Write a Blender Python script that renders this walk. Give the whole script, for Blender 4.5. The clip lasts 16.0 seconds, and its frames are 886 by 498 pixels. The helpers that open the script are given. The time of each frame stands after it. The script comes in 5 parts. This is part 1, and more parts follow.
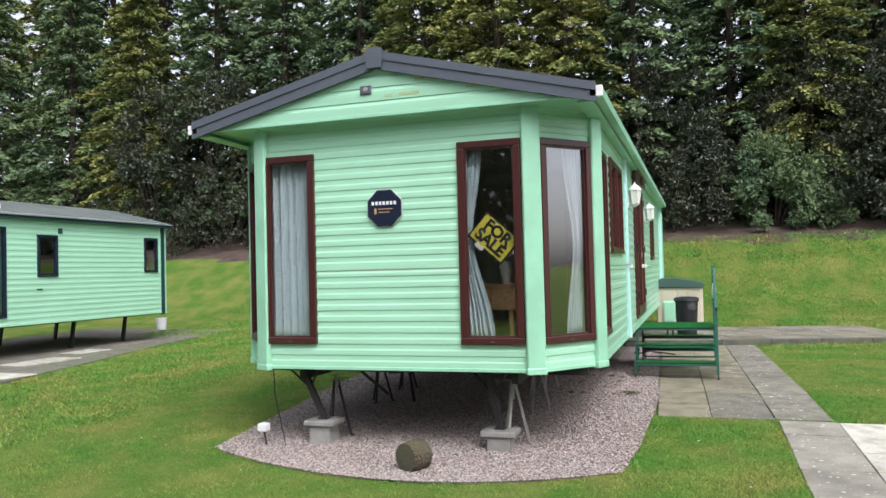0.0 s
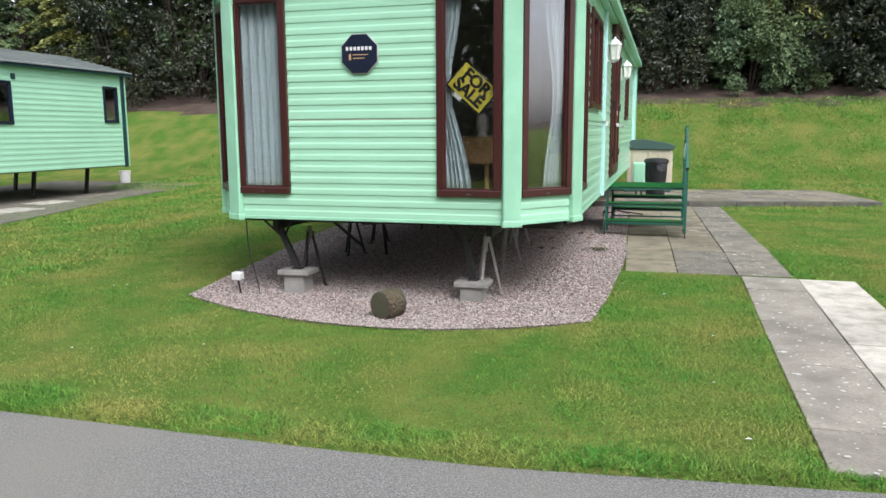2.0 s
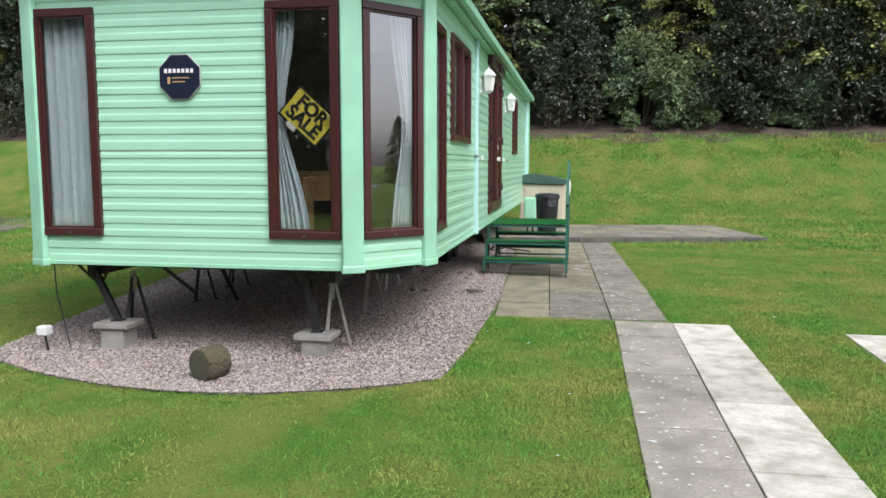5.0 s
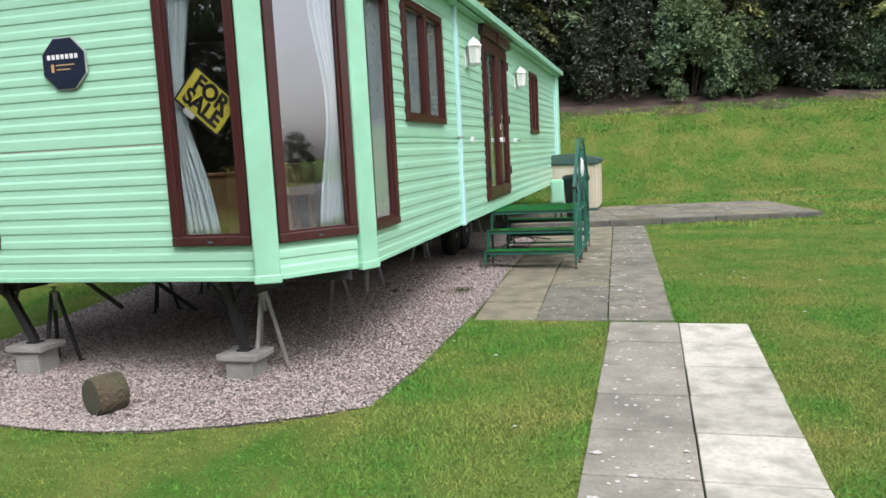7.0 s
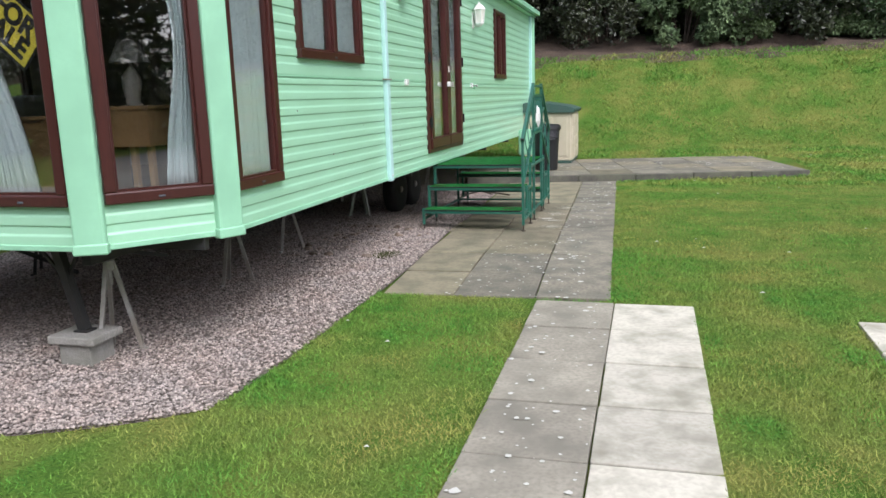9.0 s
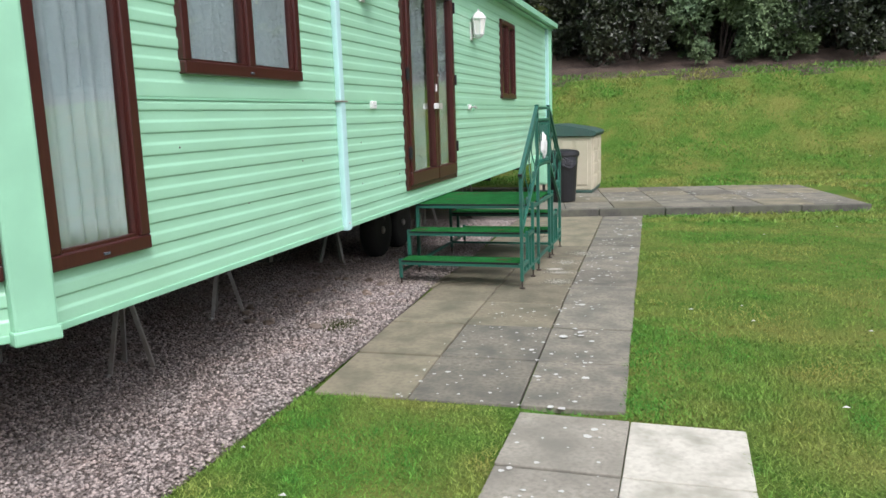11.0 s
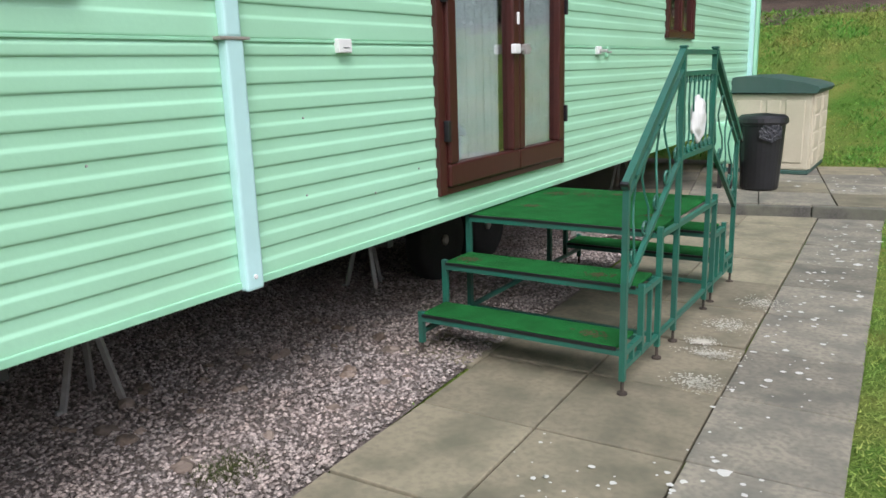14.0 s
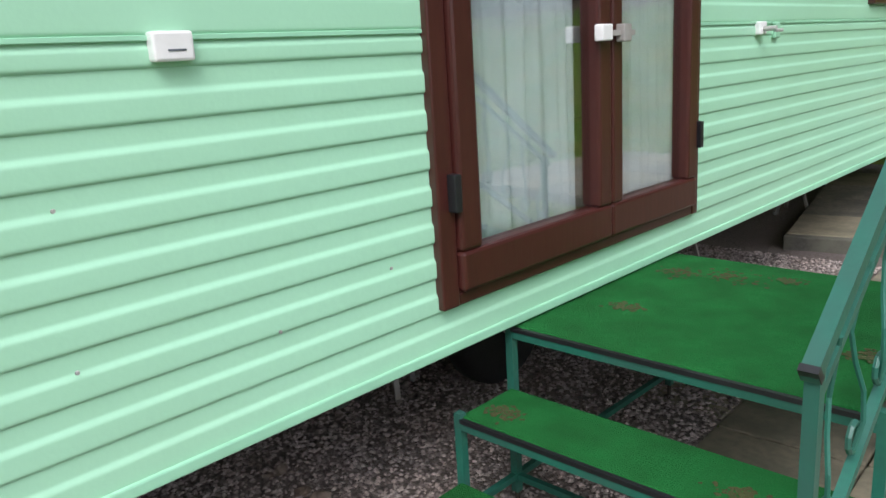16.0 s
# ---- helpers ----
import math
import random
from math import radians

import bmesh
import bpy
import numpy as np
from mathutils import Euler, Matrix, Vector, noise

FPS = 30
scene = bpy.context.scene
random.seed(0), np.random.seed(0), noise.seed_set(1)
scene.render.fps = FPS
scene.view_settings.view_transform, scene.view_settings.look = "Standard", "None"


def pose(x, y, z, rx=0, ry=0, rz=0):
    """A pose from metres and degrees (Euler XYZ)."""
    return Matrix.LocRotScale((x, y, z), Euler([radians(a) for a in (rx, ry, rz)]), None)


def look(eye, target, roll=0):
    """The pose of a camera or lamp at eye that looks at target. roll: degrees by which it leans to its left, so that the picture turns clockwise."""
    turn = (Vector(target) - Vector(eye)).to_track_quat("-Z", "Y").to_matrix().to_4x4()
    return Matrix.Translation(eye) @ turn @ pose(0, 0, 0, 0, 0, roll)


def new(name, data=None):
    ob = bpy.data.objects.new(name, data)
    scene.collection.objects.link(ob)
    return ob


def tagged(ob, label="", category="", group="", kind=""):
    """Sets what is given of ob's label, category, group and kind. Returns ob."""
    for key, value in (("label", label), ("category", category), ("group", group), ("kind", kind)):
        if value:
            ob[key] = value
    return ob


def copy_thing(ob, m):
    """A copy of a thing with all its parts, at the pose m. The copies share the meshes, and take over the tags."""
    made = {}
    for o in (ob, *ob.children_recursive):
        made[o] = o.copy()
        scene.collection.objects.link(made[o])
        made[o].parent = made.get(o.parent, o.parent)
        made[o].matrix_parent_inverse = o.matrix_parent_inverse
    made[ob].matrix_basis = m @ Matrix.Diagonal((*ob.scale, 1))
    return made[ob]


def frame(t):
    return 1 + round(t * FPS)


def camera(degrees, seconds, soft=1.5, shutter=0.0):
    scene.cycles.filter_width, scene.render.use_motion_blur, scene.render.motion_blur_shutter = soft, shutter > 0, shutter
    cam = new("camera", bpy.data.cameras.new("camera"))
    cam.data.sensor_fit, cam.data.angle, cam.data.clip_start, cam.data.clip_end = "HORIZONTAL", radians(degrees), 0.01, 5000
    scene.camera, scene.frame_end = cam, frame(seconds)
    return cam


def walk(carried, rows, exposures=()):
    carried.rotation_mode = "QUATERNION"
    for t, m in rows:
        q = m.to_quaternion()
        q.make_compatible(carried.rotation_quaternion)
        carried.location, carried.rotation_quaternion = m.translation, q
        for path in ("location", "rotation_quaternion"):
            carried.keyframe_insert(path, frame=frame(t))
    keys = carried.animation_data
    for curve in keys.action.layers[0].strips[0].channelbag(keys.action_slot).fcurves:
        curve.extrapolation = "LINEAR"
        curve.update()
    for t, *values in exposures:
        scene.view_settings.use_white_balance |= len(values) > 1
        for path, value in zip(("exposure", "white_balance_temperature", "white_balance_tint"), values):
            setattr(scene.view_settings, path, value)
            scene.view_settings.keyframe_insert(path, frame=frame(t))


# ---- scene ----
cam = camera(60.1, 16.0)
PATH = [
    (0, (0.89, -6.677, 1.617), (0.259, -4.78, 1.675), -1.5),
    (0.5, (0.878, -6.667, 1.606), (0.271, -4.765, 1.731), -1.6),
    (1, (0.851, -6.636, 1.517), (0.253, -4.734, 1.357), -1.3),
    (1.5, (0.828, -6.628, 1.535), (0.242, -4.735, 1.265), -0.7),
    (2, (0.793, -6.64, 1.527), (0.245, -4.741, 1.224), -0.3),
    (2.5, (0.814, -6.658, 1.528), (0.331, -4.749, 1.177), -0.1),
    (3, (0.924, -6.628, 1.518), (0.554, -4.699, 1.138), 0.5),
    (3.5, (1.068, -6.518, 1.516), (0.659, -4.595, 1.15), 0.6),
    (4, (1.101, -6.276, 1.515), (0.711, -4.339, 1.207), 0.3),
    (4.5, (1.128, -6.025, 1.54), (0.807, -4.062, 1.324), 0.4),
    (7, (1.966, -4.566, 1.494), (1.446, -2.651, 1.243), -2.9),
    (7.5, (2.095, -4.259, 1.505), (1.663, -2.323, 1.248), -3.3),
    (8, (2.254, -3.984, 1.471), (1.771, -2.062, 1.207), -3.8),
    (8.5, (2.403, -3.765, 1.45), (1.791, -1.889, 1.126), -3.1),
    (9, (2.417, -3.434, 1.461), (1.901, -1.541, 1.073), -1.8),
    (9.5, (2.378, -3.076, 1.459), (1.919, -1.159, 1.115), -1.2),
    (12, (2.441, -0.628, 1.53), (1.641, 1.174, 1.194), -2.4),
    (12.5, (2.411, -0.08, 1.524), (1.513, 1.675, 1.185), -2.0),
    (13, (2.382, 0.448, 1.543), (1.507, 2.198, 1.132), -0.7),
    (13.5, (2.328, 0.979, 1.516), (1.396, 2.696, 1.089), -1.3),
    (14, (2.233, 1.498, 1.507), (1.174, 3.132, 1.052), -1.8),
    (14.5, (2.15, 1.983, 1.492), (1.069, 3.599, 1.023), -2.6),
    (15, (1.965, 2.468, 1.521), (0.699, 3.938, 1.036), -3.7),
    (15.5, (1.744, 2.908, 1.549), (0.435, 4.337, 1.053), -3.4),
    (16, (1.526, 3.385, 1.566), (0.166, 4.77, 1.083), -3.5),
]
walk(cam, [(t, look(eye, target, roll)) for t, eye, target, roll in PATH],
     [(0, 1.02, 6150, 16), (4, 0.97, 6150, 16), (9.5, 0.9, 6150, 16), (13, 0.8, 6150, 16), (15.5, 0.9, 6150, 16), (16, 0.82, 6150, 16)])

# ---- light ----
SUN_EL, SUN_AZ = 50.0, 140.0
world = bpy.data.worlds.new("overcast_sky")
scene.world = world
world.use_nodes = True
wn = world.node_tree
sky = wn.nodes.new("ShaderNodeTexSky")
sky.sky_type, sky.sun_disc = "NISHITA", False
sky.sun_elevation, sky.sun_rotation = radians(SUN_EL), radians(SUN_AZ)
sky.air_density, sky.dust_density = 1.0, 4.0
grey = wn.nodes.new("ShaderNodeHueSaturation")
grey.inputs["Saturation"].default_value = 0.30
wn.links.new(sky.outputs[0], grey.inputs["Color"])
wn.links.new(grey.outputs[0], wn.nodes["Background"].inputs["Color"])
wn.nodes["Background"].inputs["Strength"].default_value = 0.15
sun = new("sun", bpy.data.lights.new("sun", "SUN"))
sun.data.energy, sun.data.angle, sun.data.color = 0.7, radians(30), (1.0, 0.98, 0.95)
sun.matrix_world = look((math.sin(radians(SUN_AZ)) * 30, math.cos(radians(SUN_AZ)) * 30, 30 * math.tan(radians(SUN_EL))), (0, 0, 0))


# ---- materials ----
def mat(name, a, b=None, c=None, rough=0.6, fine=40.0, coarse=3.0, bump=0.15, dist=0.004, metal=0.0, vary=0.0, island=0.0,
        stretch=(1, 1, 1), sheen=0.5, cut=(0.35, 0.65)):
    """Colour a, with b in fine grain and c in coarse stains; relief from the grain."""
    m = bpy.data.materials.new(name)
    m.use_nodes = True
    n, l = m.node_tree.nodes, m.node_tree.links
    p = n["Principled BSDF"]
    b, c = b or tuple(v * 0.8 for v in a), c or tuple(v * 0.85 for v in a)
    geo = n.new("ShaderNodeNewGeometry")
    mp = n.new("ShaderNodeMapping")
    mp.inputs["Scale"].default_value = stretch
    l.new(geo.outputs["Position"], mp.inputs["Vector"])

    def noise_of(scale, detail):
        t = n.new("ShaderNodeTexNoise")
        t.inputs["Scale"].default_value, t.inputs["Detail"].default_value = scale, detail
        l.new(mp.outputs[0], t.inputs["Vector"])
        r = n.new("ShaderNodeMapRange")
        r.inputs["From Min"].default_value, r.inputs["From Max"].default_value = cut
        l.new(t.outputs["Fac"], r.inputs["Value"])
        return r.outputs[0]

    def mixed(fac, x, y):
        k = n.new("ShaderNodeMix")
        k.data_type = "RGBA"
        l.new(fac, k.inputs["Factor"])
        for s, v in ((k.inputs["A"], x), (k.inputs["B"], y)):
            if isinstance(v, tuple):
                s.default_value = (*v, 1)
            else:
                l.new(v, s)
        return k.outputs["Result"]

    f, g = noise_of(fine, 4), noise_of(coarse, 3)
    col = mixed(g, mixed(f, a, b), c)
    for amount, node, socket in ((vary, "ShaderNodeObjectInfo", "Random"), (island, "ShaderNodeNewGeometry", "Random Per Island")):
        if amount:
            h = n.new("ShaderNodeHueSaturation")
            r = n.new("ShaderNodeMapRange")
            r.inputs["To Min"].default_value, r.inputs["To Max"].default_value = 1 - amount, 1 + amount
            l.new(n.new(node).outputs[socket], r.inputs["Value"])
            l.new(r.outputs[0], h.inputs["Value"])
            l.new(col, h.inputs["Color"])
            col = h.outputs[0]
    l.new(col, p.inputs["Base Color"])
    p.inputs["Roughness"].default_value, p.inputs["Metallic"].default_value = rough, metal
    p.inputs["Specular IOR Level"].default_value = sheen
    if bump:
        k = n.new("ShaderNodeBump")
        k.inputs["Strength"].default_value, k.inputs["Distance"].default_value = bump, dist
        l.new(f, k.inputs["Height"])
        l.new(k.outputs[0], p.inputs["Normal"])
    return m


MINT = mat("mint_aluminium", (0.36, 0.665, 0.46), (0.35, 0.65, 0.45), (0.335, 0.62, 0.42), rough=0.3, fine=60, coarse=1.2, bump=0.03)
MINT_TRIM = mat("mint_trim", (0.32, 0.64, 0.43), (0.31, 0.62, 0.415), rough=0.35, bump=0.02)
BROWN = mat("brown_upvc", (0.060, 0.017, 0.013), (0.045, 0.012, 0.010), (0.052, 0.015, 0.012), rough=0.3, fine=50, bump=0.04, stretch=(1, 1, 0.15))
SLATE = mat("slate_grey_plastic", (0.085, 0.10, 0.12), (0.075, 0.09, 0.105), rough=0.45, fine=30, coarse=2)
PIPE = mat("pale_blue_plastic", (0.50, 0.76, 0.76), (0.48, 0.73, 0.73), (0.44, 0.68, 0.66), rough=0.35, bump=0.02)
WHITE = mat("white_plastic", (0.80, 0.80, 0.78), (0.74, 0.74, 0.72), rough=0.35, bump=0.02)
BLACK = mat("black_plastic", (0.012, 0.012, 0.014), (0.018, 0.018, 0.02), rough=0.4, bump=0.05)
STEEL = mat("galvanised_steel", (0.48, 0.48, 0.46), (0.38, 0.38, 0.37), (0.30, 0.27, 0.23), rough=0.5, metal=0.3, fine=25)
DARKSTEEL = mat("dark_chassis_steel", (0.022, 0.022, 0.023), (0.03, 0.027, 0.024), rough=0.6, fine=20)
RUBBER = mat("tyre_rubber", (0.015, 0.015, 0.015), (0.022, 0.021, 0.02), rough=0.8)
CONCRETE = mat("concrete_block", (0.36, 0.35, 0.32), (0.27, 0.26, 0.24), (0.22, 0.22, 0.19), rough=0.9, fine=70, coarse=6, bump=0.5)
GREENPAINT = mat("green_painted_steel", (0.014, 0.118, 0.082), (0.018, 0.135, 0.092), (0.026, 0.105, 0.078), rough=0.4, fine=60, coarse=5, bump=0.08)
ASTRO = mat("green_artificial_turf", (0.015, 0.17, 0.035), (0.03, 0.24, 0.06), (0.02, 0.15, 0.035), rough=0.95, fine=260, coarse=7, bump=0.9, dist=0.008, sheen=0.1)
SCUFF = mat("brown_moss", (0.075, 0.075, 0.02), (0.03, 0.09, 0.02), rough=0.95, fine=120, bump=0.8)
GRASSBASE = mat("lawn_thatch", (0.100, 0.200, 0.030), (0.060, 0.135, 0.021), (0.190, 0.215, 0.052), rough=0.95, fine=60, coarse=1.5, bump=0.8, dist=0.02, sheen=0.1, cut=(0.36, 0.68))
BLADE = mat("grass_blades", (0.076, 0.235, 0.030), (0.140, 0.275, 0.040), (0.270, 0.278, 0.070), rough=0.7, fine=6, coarse=1.1, bump=0, island=0.45, sheen=0.25, cut=(0.42, 0.66))
STONEBED = mat("pink_grey_gravel", (0.25, 0.21, 0.185), (0.11, 0.09, 0.078), (0.19, 0.158, 0.138), rough=0.9, fine=70, coarse=2, bump=1.0, dist=0.012)
PEBBLE = mat("pink_grey_pebbles", (0.36, 0.305, 0.27), (0.235, 0.185, 0.16), (0.30, 0.262, 0.238), rough=0.8, fine=30, coarse=3, bump=0.1, island=0.62)
ROCK = mat("brown_rock", (0.20, 0.15, 0.11), (0.12, 0.09, 0.07), (0.26, 0.21, 0.17), rough=0.9, fine=40, coarse=8, bump=0.6, vary=0.3)
PAVE = mat("grey_paving", (0.235, 0.215, 0.165), (0.155, 0.145, 0.115), (0.12, 0.116, 0.094), rough=0.85, fine=38, coarse=4.2, bump=0.3, vary=0.2, cut=(0.40, 0.68))
PAVEPATH = mat("weathered_path_slabs", (0.34, 0.315, 0.255), (0.24, 0.225, 0.18), (0.19, 0.18, 0.145), rough=0.85, fine=45, coarse=3.0, bump=0.3, vary=0.16, cut=(0.40, 0.70))
PAVEWARM = mat("buff_paving", (0.25, 0.22, 0.15), (0.19, 0.17, 0.118), (0.125, 0.118, 0.08), rough=0.75, fine=30, coarse=3.6, bump=0.25, vary=0.2, cut=(0.42, 0.70))
PAVEWHITE = mat("pale_paving", (0.53, 0.51, 0.43), (0.43, 0.41, 0.34), (0.29, 0.28, 0.22), rough=0.85, fine=36, coarse=5.5, bump=0.25, vary=0.14, cut=(0.42, 0.72))
JOINT = mat("dark_joint_soil", (0.07, 0.065, 0.05), (0.05, 0.06, 0.03), rough=0.95, fine=80, bump=0.6)
LICHEN = mat("white_lichen", (0.62, 0.62, 0.57), (0.5, 0.5, 0.46), rough=0.95, fine=150, bump=0.2)
ASPHALT = mat("old_asphalt", (0.125, 0.126, 0.115), (0.30, 0.297, 0.268), (0.215, 0.208, 0.178), rough=0.9, fine=95, coarse=0.55, bump=0.7, dist=0.005, cut=(0.40, 0.70))
SOIL = mat("brown_soil", (0.074, 0.050, 0.036), (0.044, 0.030, 0.022), (0.105, 0.073, 0.052), rough=0.95, fine=25, coarse=2, bump=0.8, dist=0.03)
BARK = mat("bark", (0.06, 0.045, 0.034), (0.035, 0.027, 0.02), rough=0.95, fine=20, bump=0.8, dist=0.02, stretch=(1, 1, 0.2))
NEEDLE = mat("conifer_sprays", (0.140, 0.180, 0.055), (0.088, 0.125, 0.042), (0.205, 0.210, 0.060), rough=0.75, fine=2.5, coarse=0.5, bump=0, island=0.45, sheen=0.2)
NEEDLEDARK = mat("dark_conifer_sprays", (0.105, 0.165, 0.088), (0.070, 0.118, 0.066), (0.138, 0.190, 0.082), rough=0.75, fine=2.5, coarse=0.5, bump=0, island=0.45, sheen=0.2)
LAUREL = mat("laurel_leaves", (0.022, 0.034, 0.014), (0.011, 0.019, 0.009), (0.046, 0.054, 0.025), rough=0.42, fine=2.5, coarse=0.6, bump=0, island=0.5, sheen=0.5)
OAK = mat("light_oak_veneer", (0.56, 0.36, 0.17), (0.49, 0.30, 0.135), rough=0.4, fine=18, coarse=2, stretch=(1, 1, 0.12), bump=0.05)
CURTAIN = mat("pale_blue_curtain", (0.72, 0.82, 0.83), (0.66, 0.76, 0.77), rough=0.85, fine=90, coarse=3, bump=0.15, sheen=0.2)
NET = mat("white_net_curtain", (0.74, 0.83, 0.84), (0.68, 0.78, 0.79), rough=0.9, fine=200, coarse=5, bump=0.2, sheen=0.2)
INTERIOR = mat("cream_wallboard", (0.70, 0.65, 0.55), (0.66, 0.61, 0.51), rough=0.7)
CARPET = mat("beige_carpet", (0.30, 0.24, 0.17), (0.25, 0.20, 0.14), rough=0.95, fine=150, bump=0.5)
SOFA = mat("taupe_upholstery", (0.25, 0.20, 0.16), (0.21, 0.17, 0.13), rough=0.9, fine=120, bump=0.3)
CERAMIC = mat("white_ceramic", (0.78, 0.76, 0.71), (0.75, 0.73, 0.68), rough=0.2, bump=0)
YELLOW = mat("yellow_card", (0.78, 0.66, 0.07), (0.75, 0.63, 0.065), rough=0.5, bump=0.02)
NAVY = mat("navy_plastic", (0.012, 0.018, 0.035), (0.015, 0.022, 0.04), rough=0.25, bump=0.02)
SHEDBEIGE = mat("beige_shed_plastic", (0.52, 0.47, 0.36), (0.48, 0.44, 0.33), (0.45, 0.41, 0.30), rough=0.6, fine=40)
SHEDGREEN = mat("green_shed_plastic", (0.032, 0.085, 0.070), (0.028, 0.075, 0.06), (0.05, 0.09, 0.075), rough=0.6, fine=30)
LOGBARK = mat("log_bark", (0.12, 0.08, 0.05), (0.06, 0.045, 0.03), (0.10, 0.09, 0.05), rough=0.95, fine=35, bump=0.8, dist=0.02)
LOGEND = mat("log_end_grain", (0.10, 0.075, 0.05), (0.06, 0.05, 0.035), (0.07, 0.075, 0.04), rough=0.9, fine=60, bump=0.5)
BAG = mat("bin_liner", (0.02, 0.022, 0.028), (0.03, 0.03, 0.035), rough=0.22, fine=30, bump=0.6, dist=0.02)
ROOFTILE = mat("grey_green_roof_tiles", (0.15, 0.18, 0.17), (0.12, 0.15, 0.14), (0.19, 0.21, 0.19), rough=0.7, fine=20, coarse=1)
DARKTRIM = mat("dark_green_trim", (0.012, 0.045, 0.05), (0.015, 0.05, 0.055), rough=0.4)
KERB = mat("dark_kerb", (0.09, 0.085, 0.075), (0.06, 0.058, 0.05), (0.12, 0.12, 0.09), rough=0.9, fine=50, coarse=5, bump=0.4)
RUST = mat("dirty_stain", (0.42, 0.50, 0.22), (0.38, 0.52, 0.28), rough=0.6, fine=30)


def glass_material():
    m = bpy.data.materials.new("window_glass")
    m.use_nodes = True
    n, l = m.node_tree.nodes, m.node_tree.links
    n.remove(n["Principled BSDF"])
    clear, gloss, mix, fr = (n.new("ShaderNodeBsdf" + k) if k in ("Transparent", "Glossy") else n.new("ShaderNode" + k)
                             for k in ("Transparent", "Glossy", "MixShader", "LayerWeight"))
    clear.inputs["Color"].default_value = (0.93, 0.95, 0.945, 1)
    gloss.inputs["Roughness"].default_value = 0.015
    fr.inputs["Blend"].default_value = 0.5
    power, level = n.new("ShaderNodeMath"), n.new("ShaderNodeMath")
    power.operation, level.operation = "POWER", "MULTIPLY_ADD"
    power.inputs[1].default_value = 2.6
    level.inputs[1].default_value, level.inputs[2].default_value = 0.75, 0.21
    l.new(fr.outputs["Facing"], power.inputs[0])
    l.new(power.outputs[0], level.inputs[0])
    l.new(level.outputs[0], mix.inputs[0])
    l.new(clear.outputs[0], mix.inputs[1])
    l.new(gloss.outputs[0], mix.inputs[2])
    l.new(mix.outputs[0], n["Material Output"].inputs["Surface"])
    return m


GLASS = glass_material()


# ---- building helpers ----
def part(name, bm, material, parent=None, label="", smooth=False):
    me = bpy.data.meshes.new(name)
    if isinstance(bm, bmesh.types.BMesh):
        bmesh.ops.recalc_face_normals(bm, faces=bm.faces)
        bm.to_mesh(me)
        bm.free()
    else:
        me.from_pydata(bm[0], [], bm[1])
    me.materials.append(material)
    if smooth:
        for poly in me.polygons:
            poly.use_smooth = True
    ob = new(name, me)
    if parent:
        ob.parent = parent
    if label:
        tagged(ob, label)
    return ob


def box(bm, x0, y0, z0, x1, y1, z1, bevel=0.0, m=None):
    verts = bmesh.ops.create_cube(bm, size=1)["verts"]
    for v in verts:
        v.co = Vector((x0 + (v.co.x + 0.5) * (x1 - x0), y0 + (v.co.y + 0.5) * (y1 - y0), z0 + (v.co.z + 0.5) * (z1 - z0)))
        if m:
            v.co = m @ v.co
    if bevel:
        edges = list({e for v in verts for e in v.link_edges})
        bmesh.ops.bevel(bm, geom=edges, offset=bevel, segments=2, affect="EDGES", profile=0.5)
    return bm


def boxed(*a, bevel=0.004, m=None):
    return box(bmesh.new(), *a, bevel=bevel, m=m)


def bar(bm, p, q, r, sides=4, r2=None, turn=0.785):
    """A straight bar from p to q; with four sides it is a square section of half width r."""
    p, q = Vector(p), Vector(q)
    d = (q - p).normalized()
    u = d.cross(Vector((0, 0, 1)) if abs(d.z) < 0.95 else Vector((0, 1, 0))).normalized()
    w = d.cross(u)
    k = 1.414 if sides == 4 else 1.0
    rings = []
    for c, s in ((p, r), (q, r if r2 is None else r2)):
        rings.append([bm.verts.new(c + (u * math.cos(turn + i * 6.28319 / sides) + w * math.sin(turn + i * 6.28319 / sides)) * s * k) for i in range(sides)])
    for i in range(sides):
        bm.faces.new((rings[0][i], rings[0][(i + 1) % sides], rings[1][(i + 1) % sides], rings[1][i]))
    bm.faces.new(rings[0][::-1]), bm.faces.new(rings[1])
    return bm


def lathe(bm, profile, centre=(0, 0, 0), sides=24, closed=True):
    cx, cy, cz = centre
    rings = [[bm.verts.new((cx + r * math.cos(i * 6.28319 / sides), cy + r * math.sin(i * 6.28319 / sides), cz + z)) for i in range(sides)] for r, z in profile]
    for a, b in zip(rings, rings[1:]):
        for i in range(sides):
            bm.faces.new((a[i], a[(i + 1) % sides], b[(i + 1) % sides], b[i]))
    if closed:
        bm.faces.new(rings[0][::-1]), bm.faces.new(rings[-1])
    return bm


def tube(bm, pts, r, sides=6):
    """A bent rod through the points, in one piece."""
    pts = [Vector(p) for p in pts]
    rings, u = [], None
    for k, p in enumerate(pts):
        d = (pts[min(k + 1, len(pts) - 1)] - pts[max(k - 1, 0)]).normalized()
        u = d.orthogonal().normalized() if u is None else (u - d * u.dot(d)).normalized()
        w = d.cross(u)
        rings.append([bm.verts.new(p + (u * math.cos(i * 6.28319 / sides) + w * math.sin(i * 6.28319 / sides)) * r) for i in range(sides)])
    for a, b in zip(rings, rings[1:]):
        for i in range(sides):
            bm.faces.new((a[i], a[(i + 1) % sides], b[(i + 1) % sides], b[i]))
    bm.faces.new(rings[0][::-1]), bm.faces.new(rings[-1])
    return bm


def thing(name, x, y, z, label, category, group=""):
    ob = new(name)
    ob.location = (x, y, z)
    ob.empty_display_size = 0.2
    return tagged(ob, label, category, group)


